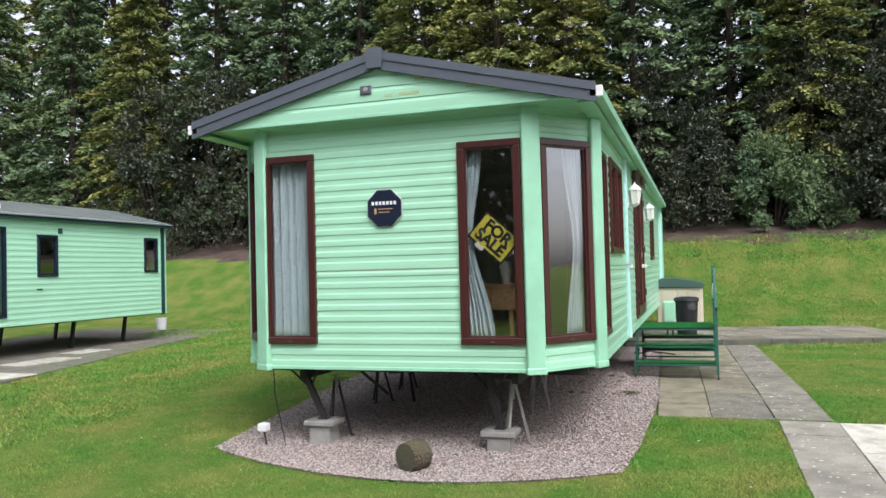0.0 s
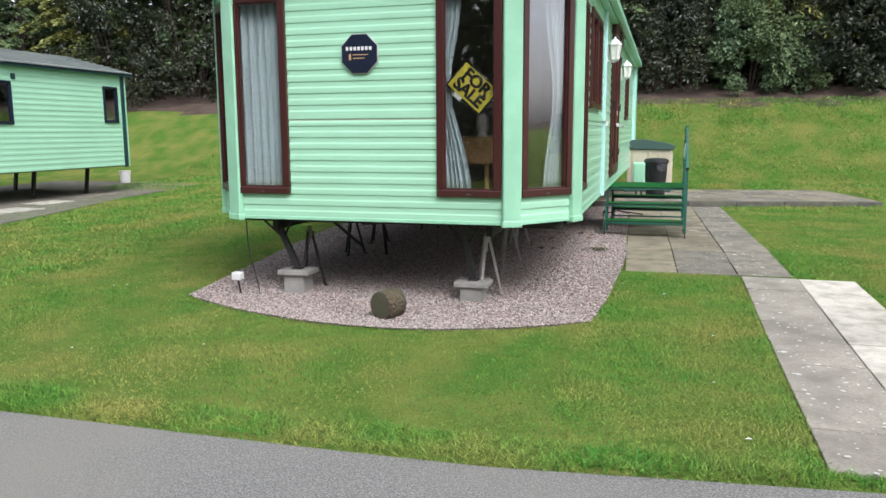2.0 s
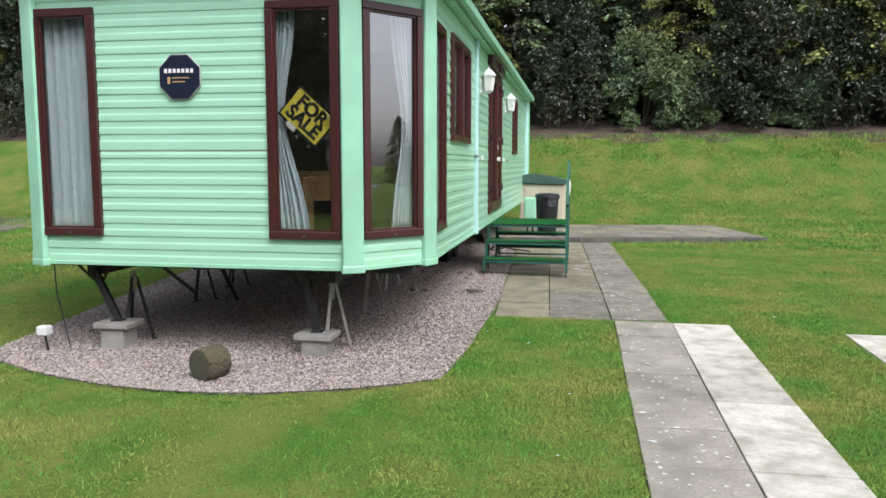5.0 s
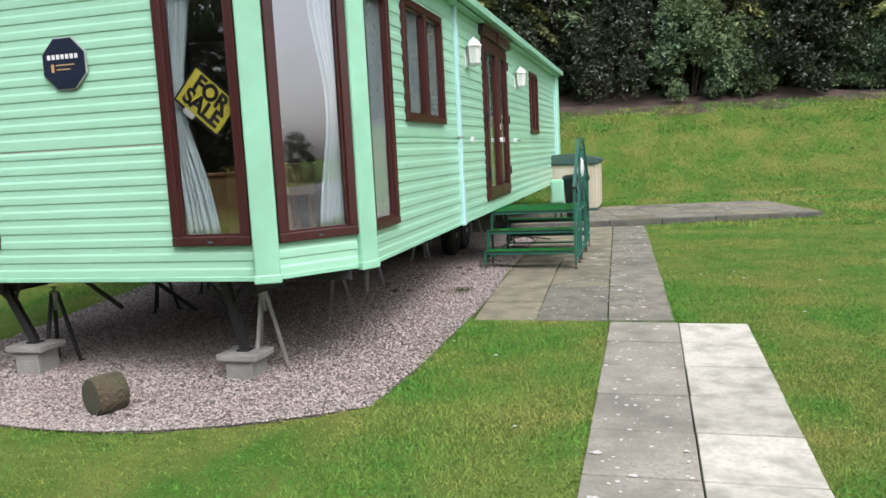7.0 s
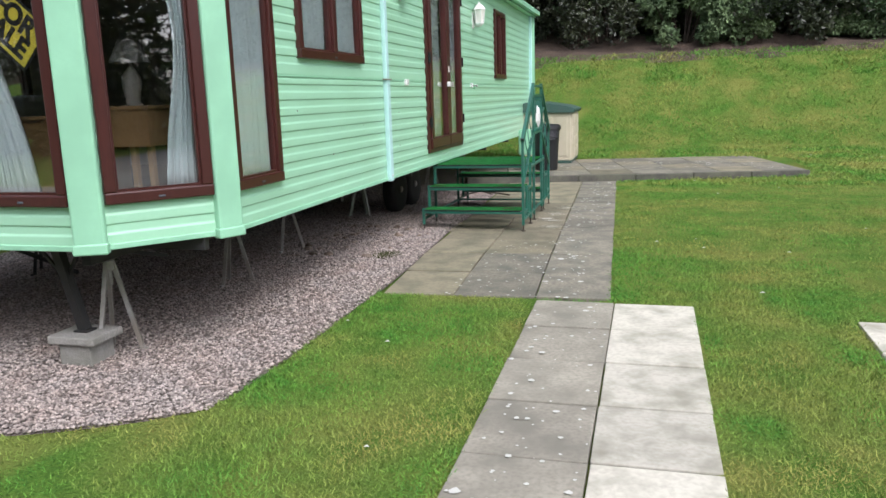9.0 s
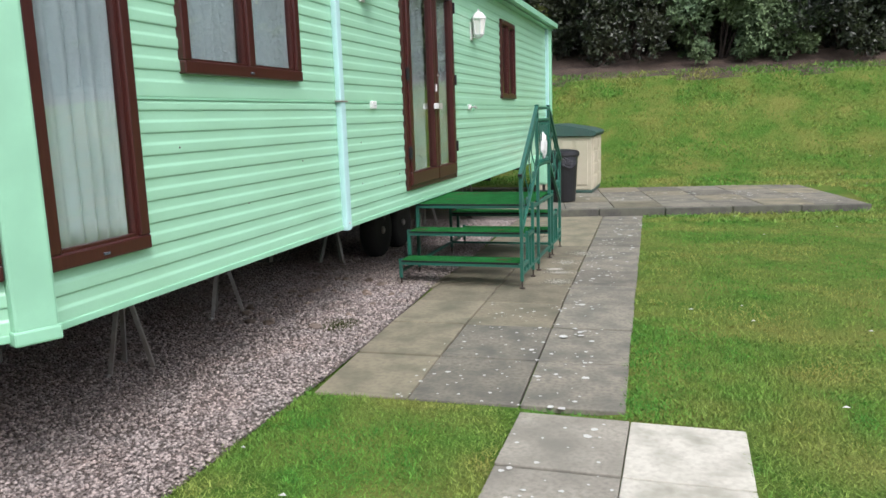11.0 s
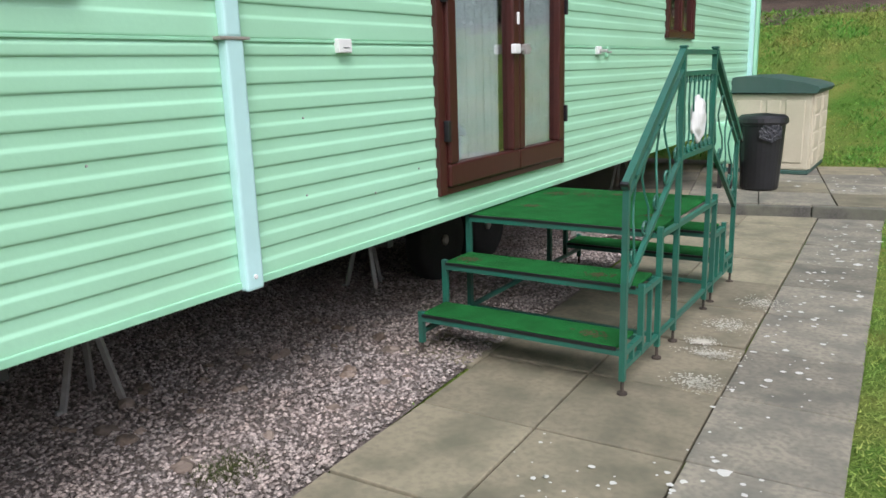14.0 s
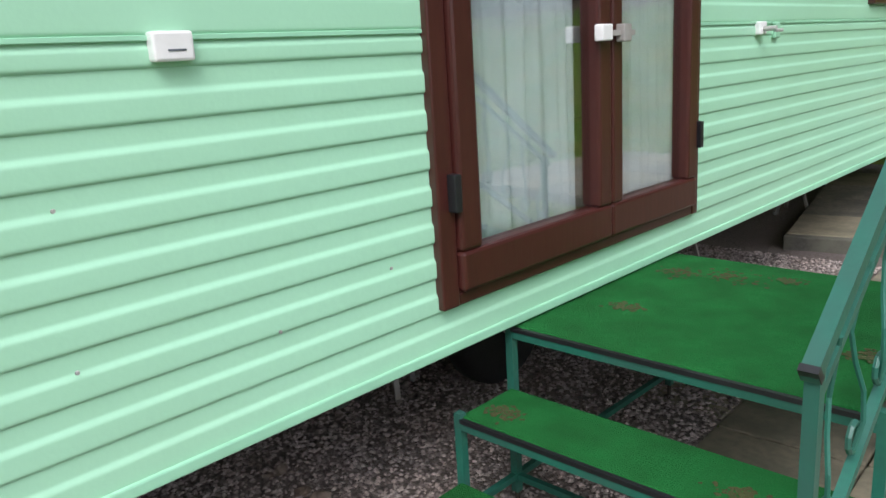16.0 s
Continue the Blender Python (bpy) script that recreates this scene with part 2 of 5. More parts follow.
def letters(text, size, material, parent, m, name="lettering"):
    cu = bpy.data.curves.new("text", "FONT")
    cu.body, cu.size, cu.align_x, cu.align_y, cu.extrude, cu.offset = text, size, "CENTER", "CENTER", 0.0015, 0.006
    tmp = new("text", cu)
    bpy.context.view_layer.update()
    me = bpy.data.meshes.new_from_object(tmp.evaluated_get(bpy.context.evaluated_depsgraph_get()))
    bpy.data.objects.remove(tmp)
    me.transform(m)
    me.materials.clear()
    me.materials.append(material)
    ob = new(name, me)
    ob.parent = parent
    return ob


def smooth_step(a, b, v):
    t = np.clip((v - a) / (b - a), 0, 1)
    return t * t * (3 - 2 * t)


# ---- ground ----
def road_edge(x):
    return -3.06 + 0.26 * smooth_step(-0.5, 2.4, x)


def lawn_z(x, y):
    """Height of the turf."""
    x, y = np.asarray(x, float), np.asarray(y, float)
    z = np.interp(y, [9.8, 11, 13, 14.5, 16, 18.3, 22, 25, 34, 70], [0, 0.06, 0.10, 0.22, 0.85, 2.25, 3.2, 4.2, 8.5, 14.0])
    z = z + np.interp(y, [-3, 0, 3.5], [-0.14, -0.09, 0.0])
    return z - 0.08 * smooth_step(0.06, -0.06, y - road_edge(x)) * smooth_step(-10.4, -10.0, y)


def gravel_span(y):
    """Left and right border of the gravel bed at y."""
    left = -3.75 - 0.12 * (y + 0.1)
    right = 0.385 - 0.06 * min(max(2.2 - y, 0.0), 2.5) + 0.015 * math.sin(y * 2.3) - 0.036 * max(0.0, y - 2.4)
    half = math.sqrt(max(0.0, (y + 0.78) / 0.14))
    return max(left, -1.55 - half), min(right, -1.55 + half * 0.85)


def in_gravel(x, y):
    half = np.sqrt(np.maximum(0, (y + 0.78) / 0.14))
    left, right = np.maximum(-3.75 - 0.12 * (y + 0.1), -1.55 - half), np.minimum(0.385 - 0.06 * np.clip(2.2 - y, 0, 2.5) + 0.015 * np.sin(y * 2.3) - 0.036 * np.maximum(0, y - 2.4), -1.55 + half * 0.85)
    return (y > -0.78) & (y < 13.0) & (x > left) & (x < right)


def kerb_y(x):
    return 9.5 + 0.19 * (x - 0.7)


def skew(y):
    """Sideways drift of the paved area, which is laid slightly askew to the caravan."""
    return 0.036 * (y - 3.5)


def paved(x, y):
    main = (x + skew(y) > 0.315) & (x + skew(y) < 2.115) & (y > 2.08) & (y < kerb_y(x))
    walkway = (x > 1.62) & (x < 2.75) & (y < 2.05) & (y > -2.72)
    upper = (y >= kerb_y(x) - 0.02) & (y < 12.95) & (x > -0.8) & (x < 5.05)
    stray = (x > 3.72) & (x < 4.34) & (y < 1.85) & (y > -1.2)
    return main | walkway | upper | stray


def ground_sheet():
    xs = np.concatenate([[-900, -300, -120, -60, -40], np.arange(-30, -8, 1.5), np.arange(-8, 8, 0.25), np.arange(8, 30, 1.5), [40, 60, 120, 300, 900]])
    ys = np.concatenate([[-900, -300, -100, -50, -25, -14, -10.4, -10, -7], np.arange(-3.3, -2.5, 0.07), np.arange(-2.5, 13, 0.3), np.arange(13, 24, 0.4), [28, 34, 45, 70, 200, 900]])
    gx, gy = np.meshgrid(xs, ys)
    gz = lawn_z(gx, gy) - np.where(in_gravel(gx, gy), 0.012, 0.0) - np.where(paved(gx, gy), 0.03, 0.0)
    bumps = np.array([noise.noise((a * 0.8, b * 0.8, 0)) for a, b in zip(gx.ravel(), gy.ravel())]).reshape(gx.shape)
    gz = gz + bumps * 0.015 * (gy > 13) + bumps * 0.12 * smooth_step(17, 20, gy)
    w = len(xs)
    verts = np.stack([gx.ravel(), gy.ravel(), gz.ravel()], 1).tolist()
    faces = [(j * w + i, j * w + i + 1, (j + 1) * w + i + 1, (j + 1) * w + i) for j in range(len(ys) - 1) for i in range(w - 1)]
    ob = part("ground", (verts, faces), GRASSBASE, smooth=True)
    ob.data.materials.append(SOIL)
    for poly in ob.data.polygons:
        c = poly.center
        edge = 18.45 + 0.6 * noise.noise((c.x * 0.5, 3, 0))
        if edge < c.y < 60:
            poly.material_index = 1
    return tagged(ob, "patchy green lawn rising to a bare soil bank", "ground", kind="structure")


ground_sheet()
road_x = np.linspace(-60, 60, 121)
road_v = [(float(x), float(y), -0.16) for x in road_x for y in (-10.2, -6.5, float(road_edge(x)))]
tagged(part("road", (road_v, [(i * 3 + k, i * 3 + 3 + k, i * 3 + 4 + k, i * 3 + 1 + k) for i in range(120) for k in (0, 1)]), ASPHALT),
       "worn grey asphalt lane with pale patches", "road", kind="structure")

gv, gf = [], []
bed_y = np.concatenate([np.linspace(-0.779, -0.3, 24), np.arange(-0.2, 13.05, 0.15)])
for j, yy in enumerate(bed_y):
    a, b = gravel_span(float(yy))
    for i in range(31):
        xx = a + (b - a) * i / 30
        gv.append((xx, float(yy), float(lawn_z(xx, yy)) + (0.006 + 0.008 * noise.noise((xx * 3, yy * 3, 0)) if 0 < i < 30 else -0.004)))
    if j:
        gf += [((j - 1) * 31 + i, (j - 1) * 31 + i + 1, j * 31 + i + 1, j * 31 + i) for i in range(30)]
tagged(part("gravel_bed", (gv, gf), STONEBED, smooth=True), "pinkish grey gravel bed under the caravan", "gravel", kind="structure")


# ---- the caravan ----
ZB, ZT, MID = 0.70, 3.12, 1.64
W0, LEN = -3.72, 12.8


class Wall:
    """An upright wall from p to q (plan points); outside is to the right of the way."""

    def __init__(self, p, q):
        self.p, self.d = Vector((*p, 0)), Vector((q[0] - p[0], q[1] - p[1], 0))
        self.length = self.d.length
        self.d.normalize()
        self.n = Vector((self.d.y, -self.d.x, 0))

    def at(self, u, z, off=0.0):
        v = self.p + self.d * u + self.n * off
        return Vector((v.x, v.y, z))

    def matrix(self):
        """x along the wall, y inwards, z up."""
        return Matrix(((self.d.x, -self.n.x, 0, self.p.x), (self.d.y, -self.n.y, 0, self.p.y), (0, 0, 1, 0), (0, 0, 0, 1)))


def free_spans(length, za, zb, openings):
    spans = [(0.0, length)]
    for u0, u1, a, b in openings:
        if a < zb - 1e-6 and b > za + 1e-6:
            spans = [s for x0, x1 in spans for s in ((x0, min(x1, u0)), (max(x0, u1), x1)) if s[1] - s[0] > 1e-4]
    return spans


def plank_rows(z0, z1, pitch):
    count = max(1, round((z1 - z0) / pitch))
    h = (z1 - z0) / count
    return [(z0 + i * h, z0 + (i + 1) * h) for i in range(count)]


def house_rows(top):
    """Planks of the caravan: the lower panel up to the joint strip, the upper panel above it."""
    pitch = 0.1067
    low = [(ZB, 0.834)] + [(0.834 + k * pitch, 0.834 + (k + 1) * pitch) for k in range(7)] + [(0.834 + 7 * pitch, MID - 0.004)]
    high = [(MID + 0.004, 1.773)]
    while high[-1][1] + pitch < top - 0.03:
        high.append((high[-1][1], high[-1][1] + pitch))
    return low + high + [(high[-1][1], top)]


def clad_wall(w, parent, openings, z0=ZB, z1=ZT, material=None, rows=None, name="wall"):
    """The board with its openings, and each profiled plank on it."""
    levels = sorted({z0, z1, *(z for o in openings for z in o[2:] if z0 < z < z1)})
    core = bmesh.new()
    for a, b in zip(levels, levels[1:]):
        for u0, u1 in free_spans(w.length, a, b, openings):
            box(core, u0, 0.002, a, u1, 0.055, b, m=w.matrix())
    body = part(name, core, INTERIOR, parent)
    rows = rows or house_rows(z1)
    for a, b in rows:
        crest = min(b - 0.012, a + 0.058) if b - a < 0.12 else b - 0.049
        shape = [(a, 0.0), (a + 0.0012, 0.0022), (a + 0.003, 0.0048), (a + 0.006, 0.0066), (a + 0.010, 0.0072), (a + 0.014, 0.0073), (crest - 0.012, 0.0073), (crest - 0.009, 0.0072),
                 (crest - 0.006, 0.0068), (crest - 0.002, 0.0050), (crest + 0.003, 0.0022), (crest + 0.006, 0.0008), (crest + 0.009, 0.0003), (crest + 0.012, 0.0002), (b, 0.0001)]
        shape = [q for q in shape if q[0] <= b]
        cuts = [a, *sorted({z for o in openings for z in o[2:] if a + 0.001 < z < b - 0.001}), b]
        for za, zb in zip(cuts, cuts[1:]):
            strip = [(z, float(np.interp(z, *zip(*shape)))) for z in sorted({za, zb, *(z for z, _ in shape if za < z < zb)})]
            for u0, u1 in free_spans(w.length, za, zb, openings):
                v = [tuple(w.at(u, z, o)) for z, o in strip for u in (u0, u1)]
                part("plank", (v, [(2 * k, 2 * k + 1, 2 * k + 3, 2 * k + 2) for k in range(len(strip) - 1)]), material or MINT, body, smooth=True)
    return body


def pane_frame(w, u0, u1, z0, z1, parent, name, mullions=(), width=0.065, proud=0.035, sill=True, glass=GLASS, material=None):
    """A window: mitred frame with glazing bars and panes."""
    material = material or BROWN
    m = w.matrix()
    head = part(name, boxed(u0, -proud, z1 - width, u1, 0.05, z1, bevel=0.008, m=m), material, parent)
    for nm, dims in (("frame_bottom", (u0, -proud - 0.006, z0, u1, 0.05, z0 + width)), ("frame_side", (u0, -proud - 0.003, z0 + width, u0 + width, 0.05, z1 - width)),
                     ("frame_side", (u1 - width, -proud - 0.003, z0 + width, u1, 0.05, z1 - width))):
        part(nm, boxed(*dims, bevel=0.008, m=m), material, head)
    edges = [u0 + width]
    for k in mullions:
        part("mullion", boxed(k - width * 0.55, -proud - 0.004, z0 + width, k + width * 0.55, 0.045, z1 - width, bevel=0.008, m=m), material, head)
        edges += [k - width * 0.55, k + width * 0.55]
    edges.append(u1 - width)
    for a, b in zip(edges[::2], edges[1::2]):
        bead = bmesh.new()
        for d in ((a, -0.018, z0 + width, a + 0.014, 0.01, z1 - width), (b - 0.014, -0.018, z0 + width, b, 0.01, z1 - width),
                  (a + 0.014, -0.018, z0 + width, b - 0.014, 0.01, z0 + width + 0.014), (a + 0.014, -0.018, z1 - width - 0.014, b - 0.014, 0.01, z1 - width)):
            box(bead, *d, m=m)
        part("glazing_bead", bead, material, head)
        p = part("pane", box(bmesh.new(), a + 0.002, 0.0, z0 + width, b - 0.002, 0.004, z1 - width, m=m), glass, head)
        p.visible_shadow = False
    part("drain_cap", boxed((u0 + u1) / 2 - 0.018, -proud - 0.012, z0 + 0.02, (u0 + u1) / 2 + 0.018, -proud - 0.004, z0 + 0.032, bevel=0.002, m=m), SLATE, head)
    return head


caravan = thing("static_caravan", -1.86, 6.4, 0, "mint green static caravan with brown windows and bay front", "caravan")
caravan.location = (0, 0, 0)
FRONT, BAYR, SIDE = Wall((-3.23, 0), (-0.49, 0)), Wall((-0.49, 0), (0, 0.6)), Wall((0, 0.6), (0, LEN))
REAR, LEFT, BAYL = Wall((0, LEN), (W0, LEN)), Wall((W0, LEN), (W0, 0.6)), Wall((W0, 0.6), (-3.23, 0))
ZW0, ZW1 = 0.945, 2.79
front_open = [(0.03, 0.60, ZW0, ZW1), (2.06, 2.65, ZW0, ZW1)]
bay_open = [(0.09, 0.69, ZW0, ZW1)]
side_open = [(0.08, 0.69, ZW0, 2.76), (1.07, 2.33, 1.765, 2.80), (4.30, 5.91, 0.845, 2.88), (8.25, 9.16, 1.735, 2.80)]
clad_wall(FRONT, caravan, front_open)
clad_wall(BAYR, caravan, bay_open)
clad_wall(SIDE, caravan, side_open)
clad_wall(REAR, caravan, [])
# unseen window, added to let more daylight into the front room
unseen_window = (LEN - 3.2, LEN - 1.6, 1.35, 2.75)
clad_wall(LEFT, caravan, [unseen_window, (LEN - 0.6 - 0.72, LEN - 0.6 - 0.12, ZW0, ZW1)])
pane_frame(LEFT, *unseen_window, caravan, "window", mullions=(LEN - 2.4,))
clad_wall(BAYL, caravan, [(0.08, 0.68, ZW0, ZW1)])
pane_frame(FRONT, *front_open[0], caravan, "window")
pane_frame(FRONT, *front_open[1], caravan, "window")
pane_frame(BAYR, *bay_open[0], caravan, "window")
pane_frame(BAYL, 0.08, 0.68, ZW0, ZW1, caravan, "window")
pane_frame(LEFT, LEN - 0.6 - 0.72, LEN - 0.6 - 0.12, ZW0, ZW1, caravan, "window")
pane_frame(SIDE, *side_open[0], caravan, "window")
pane_frame(SIDE, *side_open[1], caravan, "window", mullions=(1.72,))
pane_frame(SIDE, *side_open[3], caravan, "window", mullions=(8.70,))

# corner posts, with their foot caps
for cx, cy, ang, lo in ((-0.49, 0, 25, 0.695), (0, 0.6, 65, 0.695), (-3.23, 0, -25, 0.695), (W0, 0.6, -65, 0.695), (0, LEN, 135, 0.69), (W0, LEN, 225, 0.69)):
    m = pose(cx, cy, 0, 0, 0, ang)
    post = part("corner_post", boxed(-0.085, -0.028, lo, 0.085, 0.03, ZT, bevel=0.014, m=m), MINT_TRIM, caravan)
    part("foot_cap", boxed(-0.092, -0.034, lo - 0.012, 0.092, 0.034, lo + 0.05, bevel=0.01, m=m), MINT_TRIM, post)
for w in (FRONT, BAYR, SIDE, REAR, LEFT, BAYL):
    part("skirt_rail", boxed(0.05, -0.016, ZB - 0.002, w.length - 0.05, 0.03, ZB + 0.03, bevel=0.005, m=w.matrix()), MINT_TRIM, caravan)
for w, op in ((SIDE, side_open),):
    for u0, u1 in free_spans(w.length, MID - 0.01, MID + 0.01, op):
        part("joint_strip", boxed(u0, -0.010, MID - 0.006, u1, 0.01, MID + 0.006, bevel=0.002, m=w.matrix()), MINT_TRIM, caravan)

# floor, inner ceiling, roof
plan = [(-3.2, 0.06), (-0.52, 0.06), (-0.06, 0.62), (-0.06, LEN - 0.06), (W0 + 0.06, LEN - 0.06), (W0 + 0.06, 0.62)]
for z0, z1, material, nm in ((0.72, 0.80, CARPET, "floor_deck"), (3.02, 3.06, INTERIOR, "inner_ceiling")):
    bm = bmesh.new()
    lo, hi = [bm.verts.new((x, y, z0)) for x, y in plan], [bm.verts.new((x, y, z1)) for x, y in plan]
    bm.faces.new(lo[::-1]), bm.faces.new(hi)
    for i in range(6):
        bm.faces.new((lo[i], lo[(i + 1) % 6], hi[(i + 1) % 6], hi[i]))
    part(nm, bm, material, caravan)
RIDGE, EAVE, XR, XL, YF = 3.64, 3.145, 0.10, -3.82, -0.22
XC = -1.86
for sx, nm in ((XR, "roof"), (XL, "roof")):
    bm = bmesh.new()
    a = [bm.verts.new(p) for p in ((XC, YF, RIDGE - 0.02), (sx, YF, EAVE - 0.02), (sx, LEN + 0.15, EAVE - 0.02), (XC, LEN + 0.15, RIDGE - 0.02))]
    b = [bm.verts.new((v.co.x, v.co.y, v.co.z - 0.04)) for v in a]
    bm.faces.new(a), bm.faces.new(b[::-1])
    for i in range(4):
        bm.faces.new((a[i], a[(i + 1) % 4], b[(i + 1) % 4], b[i]))
    part(nm, bm, ROOFTILE, caravan)
    out = 1 if sx > XC else -1
    for y in (YF - 0.03, LEN + 0.13):
        board = bmesh.new()
        for (dz0, dz1, dy0, dy1) in ((-0.155, 0.0, 0, 0.03), (-0.06, 0.012, -0.012, 0.0), (-0.155, -0.125, -0.008, 0.0)):
            k = [board.verts.new((x, y + dy, z + dz)) for x, z in ((XC, RIDGE), (sx + 0.03 * out, EAVE + 0.005)) for dy in (dy0, dy1) for dz in (dz0, dz1)]
            for q in ((0, 1, 5, 4), (2, 6, 7, 3), (0, 4, 6, 2), (1, 3, 7, 5), (0, 2, 3, 1), (4, 5, 7, 6)):
                board.faces.new([k[i] for i in q])
        part("bargeboard", board, SLATE, caravan)
    gut = bmesh.new()
    box(gut, sx - 0.01 if out > 0 else sx - 0.08, YF, EAVE - 0.10, sx + 0.08 if out > 0 else sx + 0.01, LEN + 0.12, EAVE - 0.085)
    box(gut, (sx + 0.07) if out > 0 else sx - 0.08, YF, EAVE - 0.085, (sx + 0.08) if out > 0 else sx - 0.07, LEN + 0.12, EAVE - 0.02)
    box(gut, sx - 0.01, YF + 0.03, EAVE - 0.09, sx + 0.01, LEN + 0.12, EAVE - 0.025)
    gutter = part("gutter", gut, MINT_TRIM, caravan)
    part("end_cap", boxed(sx - 0.03 if out > 0 else sx - 0.085, YF - 0.03, EAVE - 0.105, sx + 0.085 if out > 0 else sx + 0.03, YF + 0.01, EAVE - 0.01, bevel=0.008), WHITE, gutter)
    part("soffit", boxed(min(sx, sx - 0.14 * out), YF + 0.02, EAVE - 0.13, max(sx, sx - 0.14 * out), LEN + 0.1, EAVE - 0.115, bevel=0.002), MINT_TRIM, caravan)
cap = bmesh.new()
bm_pts = [(XC - 0.085, 3.655), (XC - 0.05, 3.675), (XC + 0.05, 3.675), (XC + 0.085, 3.655), (XC + 0.075, 3.49), (XC - 0.075, 3.49)]
f0, f1 = [cap.verts.new((x, YF - 0.06, z)) for x, z in bm_pts], [cap.verts.new((x, YF + 0.01, z)) for x, z in bm_pts]
cap.faces.new(f0), cap.faces.new(f1[::-1])
for i in range(6):
    cap.faces.new((f0[i], f0[(i + 1) % 6], f1[(i + 1) % 6], f1[i]))
part("ridge_cap", cap, SLATE, caravan, "dark grey ridge end cap")
bm = bmesh.new()
bar(bm, (XC, YF, 3.645), (XC, LEN + 0.14, 3.645), 0.06, 8)
part("ridge_tile", bm, SLATE, caravan)

# gable boards above the front wall, with the soffit under them
GY = -0.19
slope = (RIDGE - EAVE) / (XR - XC)
gz0 = 3.075
for i, (a, b) in enumerate(((gz0, 3.20), (3.20, 3.325), (3.325, 3.45), (3.45, 3.53))):
    v, f = [], []
    shape = [(a, 0.0), (a + 0.006, 0.010), (a + 0.5 * (b - a), 0.013), (a + 0.72 * (b - a), 0.013), (a + 0.9 * (b - a), 0.004), (b, 0.0)]
    for z, off in shape:
        half = max(0.02, min(1.90, (RIDGE - 0.06 - z) / slope))
        v += [(XC - half, GY - off, z), (XC + half, GY - off, z)]
    for k in range(len(shape) - 1):
        f.append((2 * k, 2 * k + 1, 2 * k + 3, 2 * k + 2))
    part("gable_plank", (v, f), MINT, caravan)
part("gable_trim", boxed(XC - 1.90, GY - 0.016, gz0 - 0.02, XC + 1.90, GY + 0.02, gz0 + 0.012, bevel=0.005), MINT_TRIM, caravan)
bm = bmesh.new()
lo = [bm.verts.new(p) for p in ((XC - 1.9, GY, gz0 - 0.01), (XC + 1.9, GY, gz0 - 0.01), (XC + 1.9, 0.75, gz0 - 0.01), (XC - 1.9, 0.75, gz0 - 0.01))]
hi = [bm.verts.new((v.co.x, v.co.y, v.co.z + 0.012)) for v in lo]
bm.faces.new(lo[::-1]), bm.faces.new(hi)
for i in range(4):
    bm.faces.new((lo[i], lo[(i + 1) % 4], hi[(i + 1) % 4], hi[i]))
part("front_soffit", bm, MINT_TRIM, caravan)
vent = part("gable_light", boxed(-2.03, GY - 0.03, 3.27, -1.92, GY - 0.005, 3.35, bevel=0.006), SLATE, caravan, "small grey gable lamp housing")
part("lens", lathe(bmesh.new(), [(0.026, 0), (0.022, 0.008), (0.008, 0.011)], sides=16), STEEL, vent).matrix_local = pose(-1.975, GY - 0.028, 3.31, 90, 0, 0)
for sx, sz, sw in ((-1.45, 3.36, 0.10), (-1.55, 3.245, 0.2), (-1.75, 3.24, 0.08), (-0.95, 3.25, 0.12)):
    part("stain", boxed(sx - sw / 2, GY - 0.0155, sz - 0.012, sx + sw / 2, GY - 0.0135, sz + 0.012, bevel=0.001), RUST, caravan)

# French doors
m = SIDE.matrix()
door_u0, door_u1, dz0, dz1 = side_open[2]
um = (door_u0 + door_u1) / 2
frame_top = part("door_frame", boxed(door_u0, -0.03, dz1 - 0.05, door_u1, 0.05, dz1, bevel=0.006, m=m), BROWN, caravan)
for dims in ((door_u0, -0.03, dz0, door_u0 + 0.07, 0.05, dz1 - 0.05), (door_u1 - 0.05, -0.03, dz0, door_u1, 0.05, dz1 - 0.05), (door_u0 + 0.07, -0.027, dz0, door_u1 - 0.05, 0.05, dz0 + 0.04)):
    part("jamb", boxed(*dims, bevel=0.006, m=m), BROWN, frame_top)
for a, b, hinge, kl, kr in ((door_u0 + 0.07, um + 0.085, door_u0 + 0.055, 0.095, 0.085), (um + 0.085, door_u1 - 0.05, door_u1 - 0.035, 0.075, 0.085)):
    z0, z1, k = dz0 + 0.042, dz1 - 0.052, 0.105
    leaf = part("door_leaf", boxed(a + 0.002, -0.05, z0, b - 0.002, 0.03, z0 + k + 0.02, bevel=0.012, m=m), BROWN, caravan, "brown glazed door leaf, closed")
    part("top_rail", boxed(a + 0.002, -0.05, z1 - k, b - 0.002, 0.03, z1, bevel=0.012, m=m), BROWN, leaf)
    part("stile", boxed(a + 0.002, -0.05, z0 + k + 0.02, a + kl, 0.03, z1 - k, bevel=0.012, m=m), BROWN, leaf)
    part("stile", boxed(b - kr, -0.05, z0 + k + 0.02, b - 0.002, 0.03, z1 - k, bevel=0.012, m=m), BROWN, leaf)
    p = part("pane", box(bmesh.new(), a + kl, -0.01, z0 + k + 0.02, b - kr, -0.006, z1 - k, m=m), GLASS, leaf)
    p.visible_shadow = False
    for hz in (dz0 + 0.29, dz0 + 1.0, dz0 + 1.75):
        part("hinge", boxed(hinge - 0.014, -0.062, hz, hinge + 0.014, -0.028, hz + 0.11, bevel=0.003, m=m), BLACK, leaf)
lockset = part("door_lock", boxed(um - 0.03, -0.085, 1.59, um + 0.035, -0.05, 1.645, bevel=0.005, m=m), WHITE, caravan, "white plastic security lock")
bm = bmesh.new()
box(bm, um + 0.035, -0.075, 1.605, um + 0.20, -0.06, 1.625, bevel=0.003, m=m)
